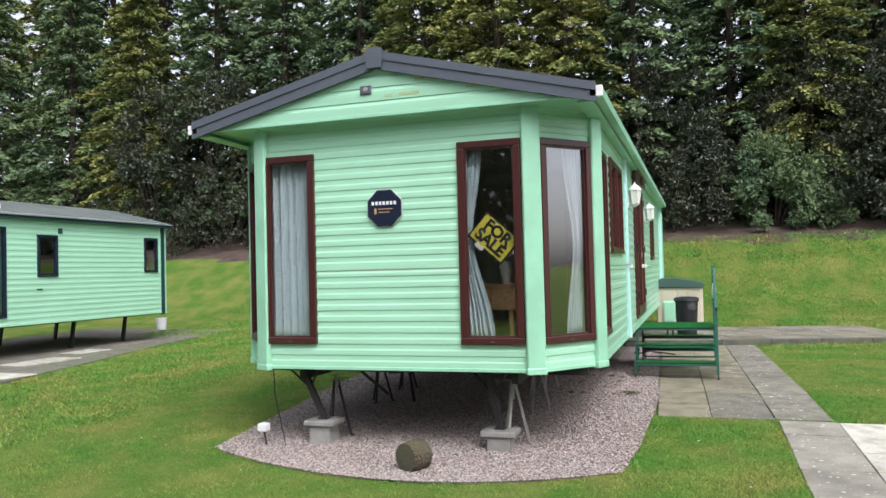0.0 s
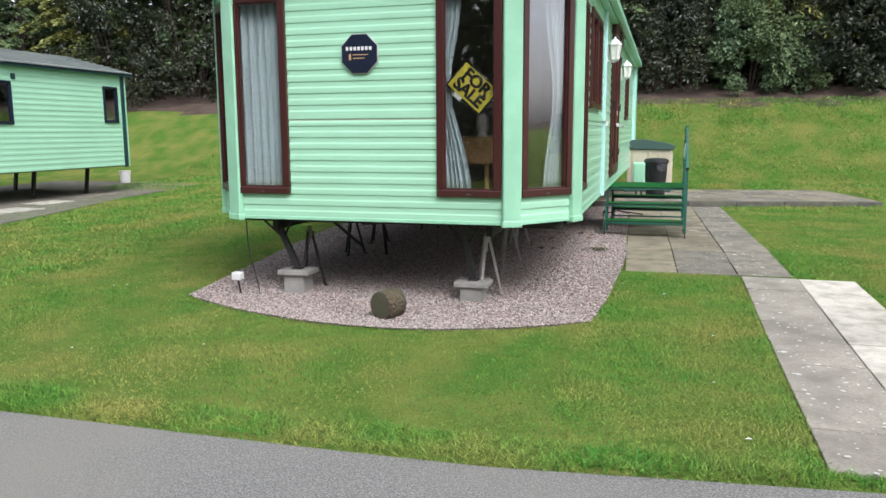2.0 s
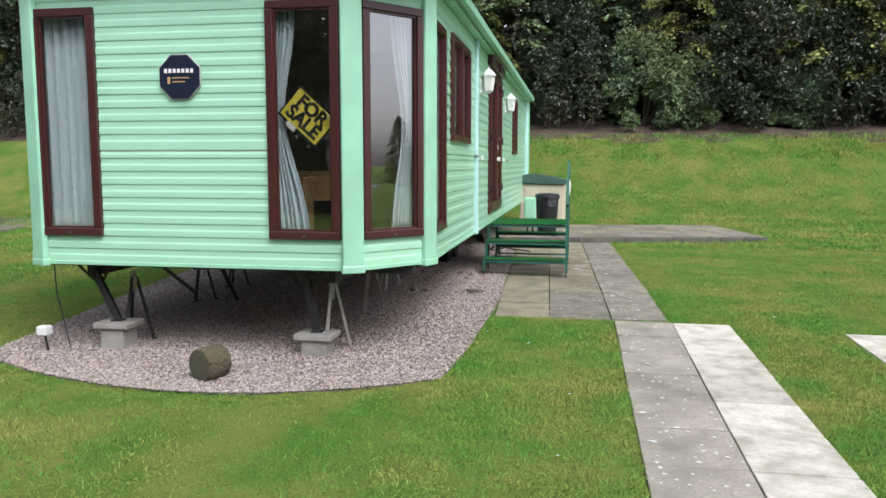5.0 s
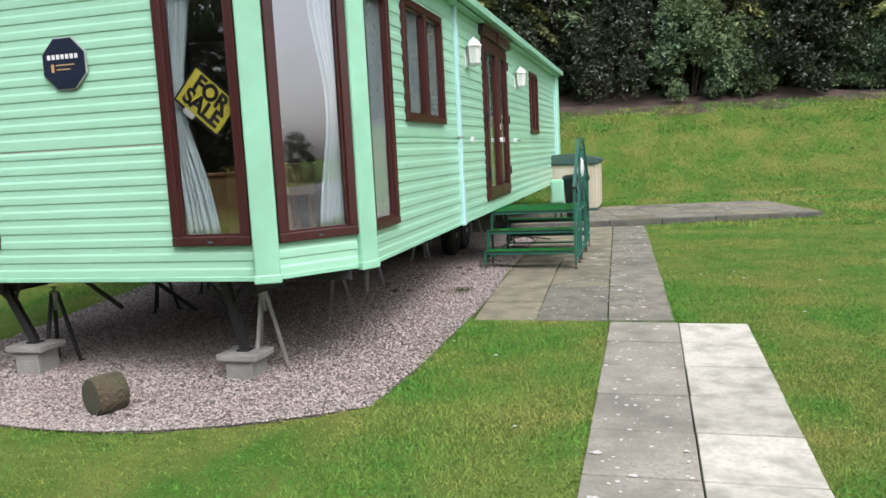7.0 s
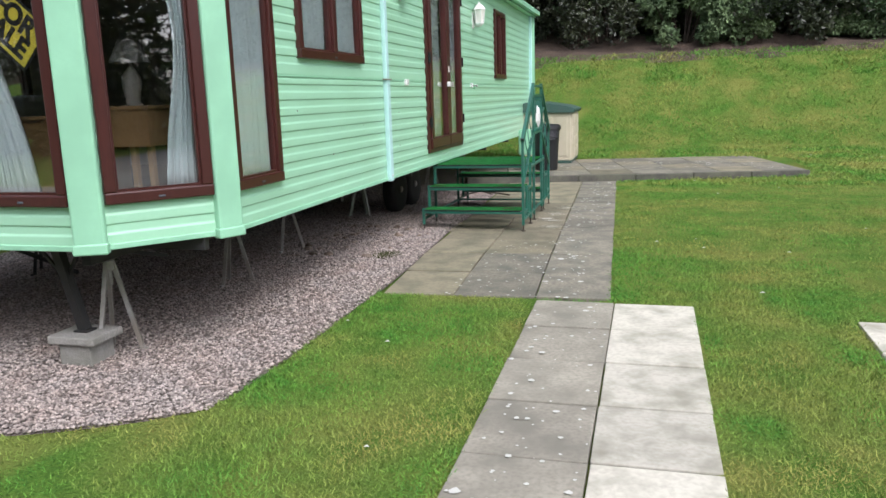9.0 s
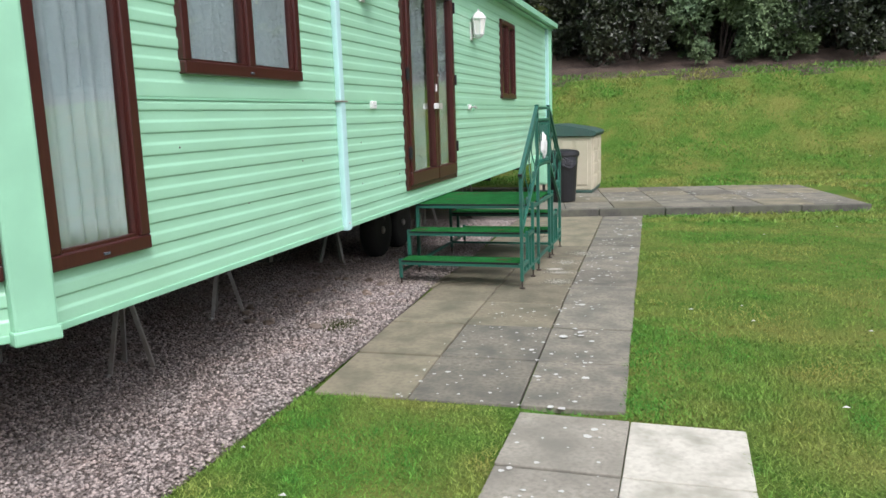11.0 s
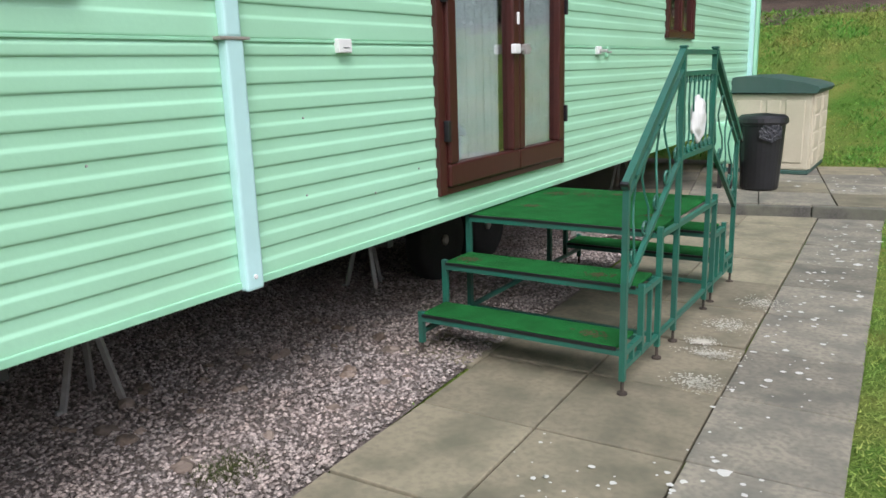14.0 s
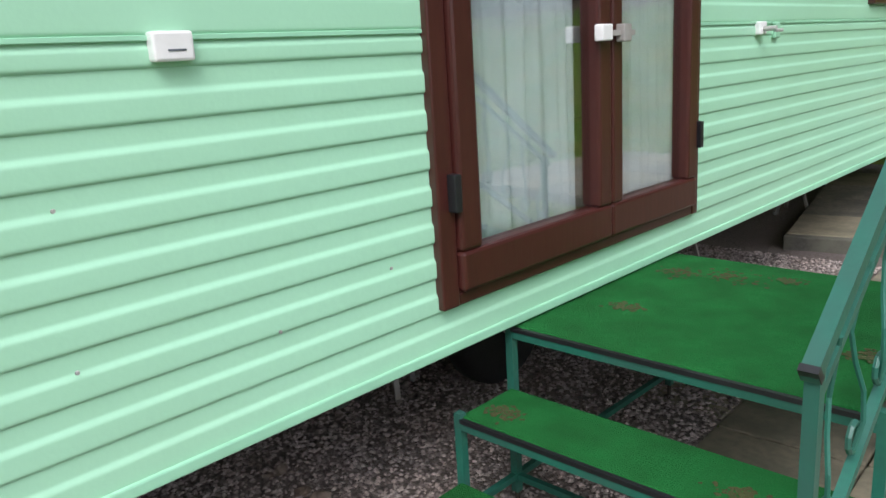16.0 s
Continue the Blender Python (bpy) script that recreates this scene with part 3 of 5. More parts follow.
box(bm, um + 0.10, -0.09, 1.585, um + 0.15, -0.055, 1.645, bevel=0.004, m=m)
part("hasp", bm, STEEL, lockset)
part("keyhole", boxed(um + 0.05, -0.058, 1.76, um + 0.075, -0.048, 1.83, bevel=0.003, m=m), WHITE, lockset)
part("handle", boxed(um + 0.04, -0.085, 1.91, um + 0.085, -0.07, 1.93, bevel=0.004, m=m), STEEL, lockset)
pel = part("door_pelmet", boxed(door_u0 - 0.10, -0.075, dz1 + 0.005, door_u1 + 0.14, 0.0, dz1 + 0.13, bevel=0.012, m=m), BROWN, caravan, "brown moulded hood over the doors")
part("cornice", boxed(door_u0 - 0.14, -0.105, dz1 + 0.13, door_u1 + 0.18, 0.0, dz1 + 0.165, bevel=0.01, m=m), BROWN, pel)
part("keystone", boxed(um - 0.05, -0.10, dz1 - 0.005, um + 0.05, -0.07, dz1 + 0.135, bevel=0.01, m=m), BROWN, pel)

# rain pipe, small fittings
pipe = part("downpipe", boxed(0.0, 3.478, 0.69, 0.048, 3.568, 1.645, bevel=0.012), PIPE, caravan, "pale blue square rain pipe")
part("downpipe_top", boxed(0.0, 3.482, 1.645, 0.045, 3.564, 3.05, bevel=0.012), PIPE, pipe)
part("bracket", boxed(-0.002, 3.455, 1.637, 0.053, 3.595, 1.649, bevel=0.003), STEEL, pipe)
part("screw", lathe(bmesh.new(), [(0.010, 0), (0.008, 0.005)], sides=10), WHITE, pipe).matrix_local = pose(0.048, 3.523, 0.745, 0, 90, 0)
part("rear_pipe", boxed(0.0, LEN - 0.25, 0.6, 0.055, LEN - 0.17, 3.05, bevel=0.01), PIPE, caravan)
sock = part("socket_box", boxed(0.0, 4.125, 1.592, 0.032, 4.215, 1.652, bevel=0.006), WHITE, caravan, "white outdoor socket box")
part("logo_mark", boxed(0.032, 4.155, 1.612, 0.0335, 4.195, 1.616, bevel=0), SLATE, sock)
tap = part("outside_tap", boxed(0.0, 7.12, 1.585, 0.03, 7.20, 1.645, bevel=0.006), WHITE, caravan)
bm = bmesh.new()
bar(bm, (0.03, 7.16, 1.61), (0.09, 7.16, 1.61), 0.012, 8)
bar(bm, (0.085, 7.16, 1.60), (0.085, 7.24, 1.60), 0.008, 8)
part("spout", bm, STEEL, tap)
part("outlet_cover", boxed(0.0, 7.33, 1.565, 0.022, 7.39, 1.64, bevel=0.006), MINT_TRIM, caravan)
for k, (sy, sz) in enumerate(((3.89, 1.331), (3.88, 1.009), (4.72, 1.02), (4.35, 0.95), (2.9, 1.25), (2.2, 1.05), (1.6, 1.4))):
    part("rivet", lathe(bmesh.new(), [(0.005, 0), (0.004, 0.004)], sides=8), STEEL, caravan).matrix_local = pose(0.013, sy, sz, 0, 90, 0)


def lantern(y, z):
    """A white hexagonal wall lantern."""
    t = thing("wall_lantern", 0, y, z, "white wall lantern beside the doors", "wall lamp", "lanterns by the doors")
    part("back_plate", boxed(0.0, -0.045, -0.16, 0.02, 0.045, 0.05, bevel=0.006), WHITE, t)
    bm = bmesh.new()
    bar(bm, (0.02, 0, -0.12), (0.10, 0, -0.14), 0.012, 8)
    part("arm", bm, WHITE, t)
    part("base", lathe(bmesh.new(), [(0.02, -0.14), (0.05, -0.12), (0.065, -0.10), (0.065, -0.09)], (0.10, 0, 0), 6), WHITE, t)
    part("glass_body", lathe(bmesh.new(), [(0.055, -0.09), (0.075, 0.08)], (0.10, 0, 0), 6), CERAMIC, t)
    for i in range(6):
        a = i * math.pi / 3
        bm = bmesh.new()
        bar(bm, (0.10 + 0.06 * math.cos(a), 0.06 * math.sin(a), -0.09), (0.10 + 0.08 * math.cos(a), 0.08 * math.sin(a), 0.08), 0.006)
        part("rib", bm, WHITE, t)
    part("cap", lathe(bmesh.new(), [(0.095, 0.08), (0.09, 0.095), (0.045, 0.15), (0.015, 0.165), (0.012, 0.19)], (0.10, 0, 0), 6), WHITE, t)


lantern(4.05, 2.57)
lantern(7.35, 2.55)


# ---- under the caravan ----
def ground_at(x, y):
    return float(lawn_z(x, y))


chassis = thing("chassis", 0, 0, 0, "dark steel chassis beams under the caravan", "chassis")
for x in (-0.75, -2.95):
    part("beam", boxed(x - 0.03, 0.25, 0.56, x + 0.03, 12.5, 0.70, bevel=0.004), DARKSTEEL, chassis)
for y in (0.5, 2.6, 4.6, 6.6, 8.6, 10.6, 12.3):
    part("cross_member", boxed(-3.6, y - 0.025, 0.62, -0.1, y + 0.025, 0.70, bevel=0.004), DARKSTEEL, chassis)
bm = bmesh.new()
tube(bm, [(-2.1, 0.5, 0.62), (-2.0, 0.8, 0.6), (-2.45, 2.1, 0.05)], 0.02, 6)
part("brace", bm, DARKSTEEL, chassis)
for p, q in (((-2.95, 0.55, 0.62), (-2.45, 0.60, 0.64)), ((-2.5, 0.6, 0.64), (-2.2, 0.7, 0.36)), ((-3.1, 1.4, 0.62), (-2.7, 1.9, 0.45)), ((-1.2, 0.5, 0.64), (-0.95, 1.3, 0.40))):
    bm = bmesh.new()
    bar(bm, p, q, 0.014)
    part("strut", bm, DARKSTEEL, chassis)
for x in (-0.80, -2.9):
    for y in (6.08, 6.72):
        t = thing("caravan_wheel", x, y, 0.30, "dusty black tyre on a steel rim", "wheel", "caravan wheels")
        t.rotation_euler = (0, radians(90), 0)
        t.scale = (0.9, 0.9, 0.9)
        part("tyre", lathe(bmesh.new(), [(0.20, -0.085), (0.30, -0.09), (0.33, -0.06), (0.335, 0), (0.33, 0.06), (0.30, 0.09), (0.20, 0.085)], sides=28), RUBBER, t, smooth=True)
        part("rim", lathe(bmesh.new(), [(0.20, -0.07), (0.19, 0.055), (0.13, 0.045), (0.10, 0.07), (0.05, 0.075)], sides=20), DARKSTEEL, t, "dull painted steel rim")
        part("hub", lathe(bmesh.new(), [(0.045, 0.07), (0.045, 0.10), (0.03, 0.11)], sides=12), STEEL, t)


def axle_stand(x, y, turn, spread=0.15):
    """A tripod stand with a screw jack on top."""
    z0, top = ground_at(x, y) + 0.008, 0.575
    t = thing("axle_stand", x, y, z0, "galvanised steel tripod stand propping the chassis" if x > -2 else "steel tripod stand propping the chassis, coloured dark for shade", "axle stand", "stands under the caravan")
    t.rotation_euler = (0, 0, radians(turn))
    # the left stands' dark leg colour stands in for shade under the floor
    h, steel = top - z0, STEEL if x > -2 else DARKSTEEL
    for k in range(3):
        c, d = math.cos(k * 2.0944), math.sin(k * 2.0944)
        bm = bmesh.new()
        bar(bm, (c * 0.022, d * 0.022, h - 0.06), (c * spread, d * spread, 0.012), 0.0125)
        bar(bm, (c * (spread - 0.012), d * (spread - 0.012), 0.006), (c * (spread + 0.035), d * (spread + 0.035), 0.006), 0.012)
        part("leg", bm, steel, t)
    part("head", lathe(bmesh.new(), [(0.03, h - 0.11), (0.034, h - 0.10), (0.034, h - 0.05), (0.02, h - 0.045)], sides=12), STEEL, t)
    part("screw", lathe(bmesh.new(), [(0.014, h - 0.2), (0.014, h - 0.02), (0.035, h - 0.015), (0.035, h - 0.012)], sides=10), STEEL, t)


for x, y, turn in ((-0.84, 0.55, 20), (-2.73, 0.56, 20), (-0.95, 2.2, 20), (-3.0, 2.35, 30), (-1.06, 3.45, 28), (-3.02, 3.3, 14), (-1.12, 5.66, -30),
                   (-2.8, 5.0, 0), (-0.95, 8.3, 5), (-2.85, 7.9, 12), (-0.95, 10.4, 3)):
    axle_stand(x, y, turn)


def pier(x, y, top, lean):
    """A concrete block with a slab on it, and the drop leg that stands on the slab."""
    z0 = ground_at(x, y) - 0.005
    t = thing("concrete_pier", x, y, z0, "grey concrete block with a slab on top", "concrete block", "piers under the front")
    part("block", boxed(-0.11, -0.11, 0, 0.11, 0.11, top - z0 - 0.052, bevel=0.008), CONCRETE, t)
    part("cap_slab", boxed(-0.165, -0.14, top - z0 - 0.052, 0.165, 0.14, top - z0, bevel=0.01), CONCRETE, t)
    leg = thing("corner_leg", x, y, top, "black steel corner leg lowered onto the block", "jack leg", "front legs")
    bm = bmesh.new()
    box(bm, -0.05, -0.045, 0, 0.05, 0.045, 0.012, bevel=0.003)
    bar(bm, (0, 0, 0.012), (lean, -0.05, 0.66 - top), 0.028)
    part("tube", bm, DARKSTEEL, leg)
    for sx in (-1, 1):
        bm = bmesh.new()
        bar(bm, (lean * 0.65, -0.03, 0.36 - top * 0.3), (lean + sx * 0.16, -0.03, 0.66 - top), 0.009)
        part("brace", bm, DARKSTEEL, leg)


pier(-0.93, 0.38, 0.115, -0.09)
pier(-2.76, 0.34, 0.155, -0.20)

log = thing("log", -1.50, -0.44, ground_at(-1.5, -0.44), "short weathered log standing on the gravel", "log")
bm = bmesh.new()
rings = []
for k, (yy, rr) in enumerate(((-0.10, 0.118), (-0.095, 0.128), (0.0, 0.132), (0.10, 0.127), (0.105, 0.115))):
    rings.append([bm.verts.new((rr * (1 + 0.06 * noise.noise((math.cos(i * 0.35) * 2, math.sin(i * 0.35) * 2, yy))) * math.cos(i * 6.28319 / 18), yy,
                                0.128 + rr * (1 + 0.06 * noise.noise((math.sin(i * 0.35) * 2, 3, yy))) * math.sin(i * 6.28319 / 18))) for i in range(18)])
for a, b in zip(rings, rings[1:]):
    for i in range(18):
        bm.faces.new((a[i], a[(i + 1) % 18], b[(i + 1) % 18], b[i]))
part("bark", bm, LOGBARK, log, smooth=True)
for yy in (-0.101, 0.104):
    bm = bmesh.new()
    lathe(bm, [(0.116, 0), (0.06, 0.004), (0.01, 0.002)], sides=18)
    part("sawn_end", bm, LOGEND if yy < 0 else OAK, log).matrix_local = pose(0, yy, 0.128, 90 if yy < 0 else -90, 0, 0)
log.rotation_euler = (0, 0, radians(-24))

spot = thing("ground_light", -3.30, 0.08, ground_at(-3.3, 0.08), "small white garden light on a black stake", "garden light")
bm = bmesh.new()
bar(bm, (0.03, 0, 0), (0.0, 0, 0.16), 0.01, 8)
part("stake", bm, BLACK, spot)
part("head", boxed(-0.05, -0.045, 0.15, 0.05, 0.045, 0.23, bevel=0.012), WHITE, spot)
cable = thing("hanging_cable", -3.2, 0.12, 0, "thin black cable hanging from the caravan floor", "cable")
bm = bmesh.new()
tube(bm, [(0, 0, 0.68), (0.01, 0, 0.42), (0.06, 0, 0.2), (0.12, -0.02, 0.0), (0.15, -0.05, -0.08), (0.1, -0.12, -0.083), (-0.08, -0.06, -0.083)], 0.006)
part("lead", bm, BLACK, cable)

rng = random.Random(4)


def rock(x, y, r, label="brown stone lying on the gravel"):
    bm = bmesh.new()
    bmesh.ops.create_icosphere(bm, subdivisions=2, radius=r)
    k = rng.random() * 50
    for v in bm.verts:
        f = 1 + 0.55 * noise.noise(v.co / r * 1.1 + Vector((k, 0, 0)))
        v.co = Vector((v.co.x * f * 1.2, v.co.y * f, v.co.z * f * 0.75))
    ob = part("rock", bm, ROCK)
    ob.location = (x, y, ground_at(x, y) + r * 0.3)
    ob.rotation_euler = (0, 0, rng.random() * 6)
    tagged(ob, label, "stone", "loose stones")


for i in range(34):
    rock(rng.uniform(-0.95, -0.12), rng.uniform(3.1, 5.0), rng.uniform(0.018, 0.042))
for x, y, r in ((0.02, 3.95, 0.03), (0.05, 4.3, 0.028), (-0.05, 3.6, 0.03), (0.1, 4.42, 0.02), (-0.2, 3.3, 0.022)):
    rock(x, y, r)

# ---- signs ----
plaque = thing("octagonal_plaque", -1.89, -0.016, 2.225, "dark octagonal name plaque with gold rim", "plaque")
for nm, r, y, material in (("rim", 0.190, 0.0, STEEL), ("plate", 0.184, -0.004, NAVY)):
    bm = bmesh.new()
    lathe(bm, [(r, 0), (r, 0.012), (r - 0.006, 0.014)], sides=8)
    part(nm, bm, material, plaque).matrix_local = pose(0, y, 0, 90, 22.5, 0)
for k in range(7):
    part("letter_bar", boxed(-0.128 + k * 0.037, -0.0215, 0.03, -0.128 + k * 0.037 + 0.025, -0.0185, 0.062, bevel=0.001), WHITE, plaque)
part("emblem", boxed(-0.10, -0.0205, -0.055, -0.08, -0.0185, 0.0, bevel=0.004), OAK, plaque)
for dx, dz, dw in ((-0.065, -0.005, 0.15), (-0.06, -0.035, 0.11)):
    part("script_bar", boxed(dx, -0.0205, dz - 0.008, dx + dw, -0.0185, dz, bevel=0.001), OAK, plaque)

sale = thing("for_sale_sign", -0.855, 0.022, 1.905, "yellow and black FOR SALE sign tilted in the window", "sign")
sale.rotation_euler = (0, radians(42), 0)
part("board", boxed(-0.205, 0.0, -0.145, 0.205, 0.004, 0.145, bevel=0.001), BLACK, sale)
part("yellow_panel", boxed(-0.19, -0.003, -0.125, 0.19, -0.0005, 0.13, bevel=0.0005), YELLOW, sale)
letters("FOR", 0.148, BLACK, sale, pose(0.0, -0.004, 0.058, 90, 0, 0))
letters("SALE", 0.148, BLACK, sale, pose(0.0, -0.004, -0.055, 90, 0, 0))
part("sticker", boxed(-0.10, -0.005, -0.165, -0.01, -0.003, -0.125, bevel=0.0005), WHITE, sale)
sale.location = (-0.855, 0.03, 1.905)


# ---- inside the caravan ----
def curtain(w, span_low, span_high, z0, z1, material, label, off=0.10, tie=None):
    """A gathered curtain; tie=(z, u0, u1) narrows it where it is held back."""
    v, f = [], []
    rows = [z0 + (z1 - z0) * k / 16 for k in range(17)]
    n = 90
    for z in rows:
        k = (z - z0) / (z1 - z0)
        a, b = (span_low[i] + (span_high[i] - span_low[i]) * k for i in (0, 1))
        if tie:
            q = math.exp(-((z - tie[0]) / 0.55) ** 2)
            a, b = a + (tie[1] - a) * q, b + (tie[2] - b) * q
        for i in range(n + 1):
            u = a + (b - a) * i / n
            d = off + 0.028 * math.sin(i * 0.46 + 0.8 * math.sin(i * 0.13) + k * 0.5) + 0.008 * math.sin(i * 1.3 + 2 * k)
            v.append(tuple(w.at(u, z, -d)))
    for j in range(16):
        f += [(j * (n + 1) + i, j * (n + 1) + i + 1, (j + 1) * (n + 1) + i + 1, (j + 1) * (n + 1) + i) for i in range(n)]
    ob = part("curtain", (v, f), material, smooth=True)
    mod = ob.modifiers.new("thickness", "SOLIDIFY")
    mod.thickness = 0.004
    tagged(ob, label, "curtain", "caravan curtains")


curtain(FRONT, (0.05, 0.58), (0.05, 0.58), 0.97, 2.8, CURTAIN, "pale blue curtain drawn across the window")
curtain(FRONT, (2.06, 2.36), (2.02, 2.27), 0.97, 2.8, CURTAIN, "pale blue curtain tied back at the window edge", tie=(1.95, 2.04, 2.15))
curtain(BAYR, (0.46, 0.72), (0.46, 0.74), 0.97, 2.8, CURTAIN, "pale curtain tied back in the bay window", tie=(1.85, 0.58, 0.70))
curtain(SIDE, (0.10, 0.66), (0.10, 0.69), 0.97, 2.78, CURTAIN, "pale blue curtain hanging behind the tall window", off=0.055)
curtain(SIDE, (1.10, 1.68), (1.10, 1.68), 1.78, 2.8, CURTAIN, "pale blue curtain drawn behind the window", off=0.055)
curtain(SIDE, (1.78, 2.31), (1.75, 2.31), 1.78, 2.8, CURTAIN, "pale blue curtain drawn behind the window", off=0.055)
curtain(SIDE, (4.40, 5.10), (4.40, 5.08), 0.93, 2.84, NET, "white pleated curtain behind the door glass", off=0.06)
curtain(SIDE, (5.42, 5.84), (5.36, 5.84), 0.93, 2.84, NET, "white pleated curtain behind the door glass", off=0.06)
curtain(SIDE, (8.30, 8.52), (8.30, 8.50), 1.75, 2.8, NET, "white curtain drawn to the window edge")
curtain(BAYL, (0.1, 0.66), (0.1, 0.66), 0.97, 2.8, CURTAIN, "pale blue curtain drawn across the window")
curtain(LEFT, (LEN - 0.6 - 0.7, LEN - 0.6 - 0.14), (LEN - 0.6 - 0.7, LEN - 0.6 - 0.14), 0.97, 2.8, CURTAIN, "pale blue curtain drawn across the window")

desk = thing("dressing_table", -1.08, 1.28, 0.80, "light oak dressing table with one deep drawer", "table")
part("top", boxed(-0.30, -0.26, 0.645, 0.30, 0.26, 0.67, bevel=0.004), OAK, desk)
part("side_panel", boxed(-0.29, -0.25, 0.0, -0.265, 0.25, 0.645, bevel=0.003), OAK, desk)
part("drawer", boxed(-0.24, -0.25, 0.40, 0.28, 0.25, 0.643, bevel=0.004), OAK, desk)
for x, y in ((0.12, -0.2), (0.25, -0.2), (0.12, 0.2), (0.25, 0.2)):
    part("leg", boxed(x - 0.02, y - 0.02, 0, x + 0.02, y + 0.02, 0.40, bevel=0.003), OAK, desk)
cab = thing("oak_cabinet", -1.45, 0.95, 0.80, "light oak cabinet beside the front window", "cabinet")
part("body", boxed(-0.06, -0.26, 0.0, 0.30, 0.02, 0.60, bevel=0.006), OAK, cab)
part("worktop", boxed(-0.08, -0.28, 0.60, 0.32, 0.03, 0.622, bevel=0.004), OAK, cab)
lamp = thing("table_lamp", -1.05, 1.25, 1.47, "white ceramic table lamp with a cream shade", "lamp")
part("base", lathe(bmesh.new(), [(0.055, 0), (0.06, 0.012), (0.045, 0.02), (0.05, 0.06), (0.068, 0.15), (0.062, 0.2), (0.03, 0.25), (0.014, 0.27), (0.012, 0.31)], sides=24), CERAMIC, lamp, smooth=True)
bm = lathe(bmesh.new(), [(0.135, 0.29), (0.07, 0.44)], sides=28, closed=False)
part("shade", bm, CERAMIC, lamp, "cream cone shade", smooth=True)
seat = thing("sofa", -2.6, 2.0, 0.80, "taupe upholstered sofa along the far wall", "sofa")
part("seat", boxed(-1.0, -1.0, 0, -0.2, 1.4, 0.42, bevel=0.04), SOFA, seat)
part("backrest", boxed(-1.02, -1.0, 0.40, -0.78, 1.4, 0.8, bevel=0.05), SOFA, seat)
part("cushion", boxed(-0.75, 0.5, 0.42, -0.55, 0.95, 0.8, bevel=0.06), CURTAIN, seat)
partition = part("partition_wall", boxed(W0 + 0.06, 4.3, 0.80, -0.9, 4.36, 3.02, bevel=0.002), INTERIOR)
tagged(partition, "cream partition wall inside the caravan", "wall", kind="structure")

# ---- steps at the doors ----
steps = thing("metal_steps", 0, 0, 0, "green painted steel steps with turf treads and rail", "steps")
XN, XF = -0.02, 1.105


def tread(y0, y1, z, name):
    t = part(name, boxed(XN, y0, z - 0.016, XF - 0.03, y1, z, bevel=0.006), ASTRO, steps, "bright green artificial turf tread")
    bm = bmesh.new()
    for a, b in (((XN, y0, z - 0.03), (XF, y0, z - 0.03)), ((XN, y1, z - 0.03), (XF, y1, z - 0.03)), ((XN, y0, z - 0.03), (XN, y1, z - 0.03)), ((XF, y0, z - 0.03), (XF, y1, z - 0.03))):
        bar(bm, a, b, 0.013)
    part("edge_frame", bm, GREENPAINT, t)
    bm = bmesh.new()
    box(bm, XN + 0.01, y0 - 0.016, z - 0.018, XF - 0.03, y0 - 0.001, z - 0.004)
    part("rubber_lip", bm, BLACK, t)


Y = [4.74, 4.99, 5.26, 6.37, 6.65, 6.91]
tread(Y[0], Y[1] - 0.01, 0.235, "tread")
tread(Y[1], Y[2] - 0.01, 0.465, "tread")
tread(Y[2], Y[3], 0.69, "landing")
tread(Y[3] + 0.01, Y[4], 0.465, "tread")
tread(Y[4] + 0.01, Y[5], 0.235, "tread")
for y, top in ((Y[0], 0.245), (Y[1], 0.475), (Y[2], 0.705), (Y[3], 0.705), (Y[4], 0.475), (Y[5], 0.245)):
    for x in (XN, XF):
        if x == XF and y in (Y[0], Y[5]):
            top = 0.99
        low = 0.07 if y in (Y[0], Y[2], Y[3], Y[5]) else 0.12
        bm = bmesh.new()
        bar(bm, (x, y, low), (x, y, top), 0.014)
        p = part("post", bm, GREENPAINT, steps)
        if low == 0.07:
            part("foot", lathe(bmesh.new(), [(0.026, 0), (0.024, 0.008), (0.008, 0.012), (0.008, 0.075)], (x, y, 0.004), 12), BARK, p, "rusty levelling foot")
for x in (XN, XF):
    bm = bmesh.new()
    bar(bm, (x, Y[0], 0.13), (x, Y[5], 0.13), 0.011)
    part("base_rail", bm, GREENPAINT, steps)
for y in (Y[2], Y[3]):
    bm = bmesh.new()
    bar(bm, (XN, y, 0.13), (XF, y, 0.13), 0.011)
    part("cross_rail", bm, GREENPAINT, steps)
for y in (4.86, 5.12, 6.5, 6.76):
    bm = bmesh.new()
    bar(bm, (XF, y, 0.13), (XF, y, 0.45 if 5 < y < 6.6 else 0.22), 0.011)
    part("post", bm, GREENPAINT, steps)

# rail of the steps: two tall posts, sloping handrails, scrolls, a cast rose
PA, PB, PT = 5.55, 6.20, 1.58
for y in (PA, PB):
    bm = bmesh.new()
    bar(bm, (XF, y, 0.07), (XF, y, PT), 0.014)
    p = part("tall_post", bm, GREENPAINT, steps)
    part("post_cap", boxed(XF - 0.02, y - 0.02, PT, XF + 0.02, y + 0.02, PT + 0.012, bevel=0.004), GREENPAINT, p)
    part("foot", lathe(bmesh.new(), [(0.026, 0), (0.024, 0.008), (0.008, 0.012), (0.008, 0.075)], (XF, y, 0.004), 12), BARK, p)
for z in (PT - 0.02, 1.45, 1.02):
    bm = bmesh.new()
    bar(bm, (XF, PA, z), (XF, PB, z), 0.012)
    part("cross_rail", bm, GREENPAINT, steps)
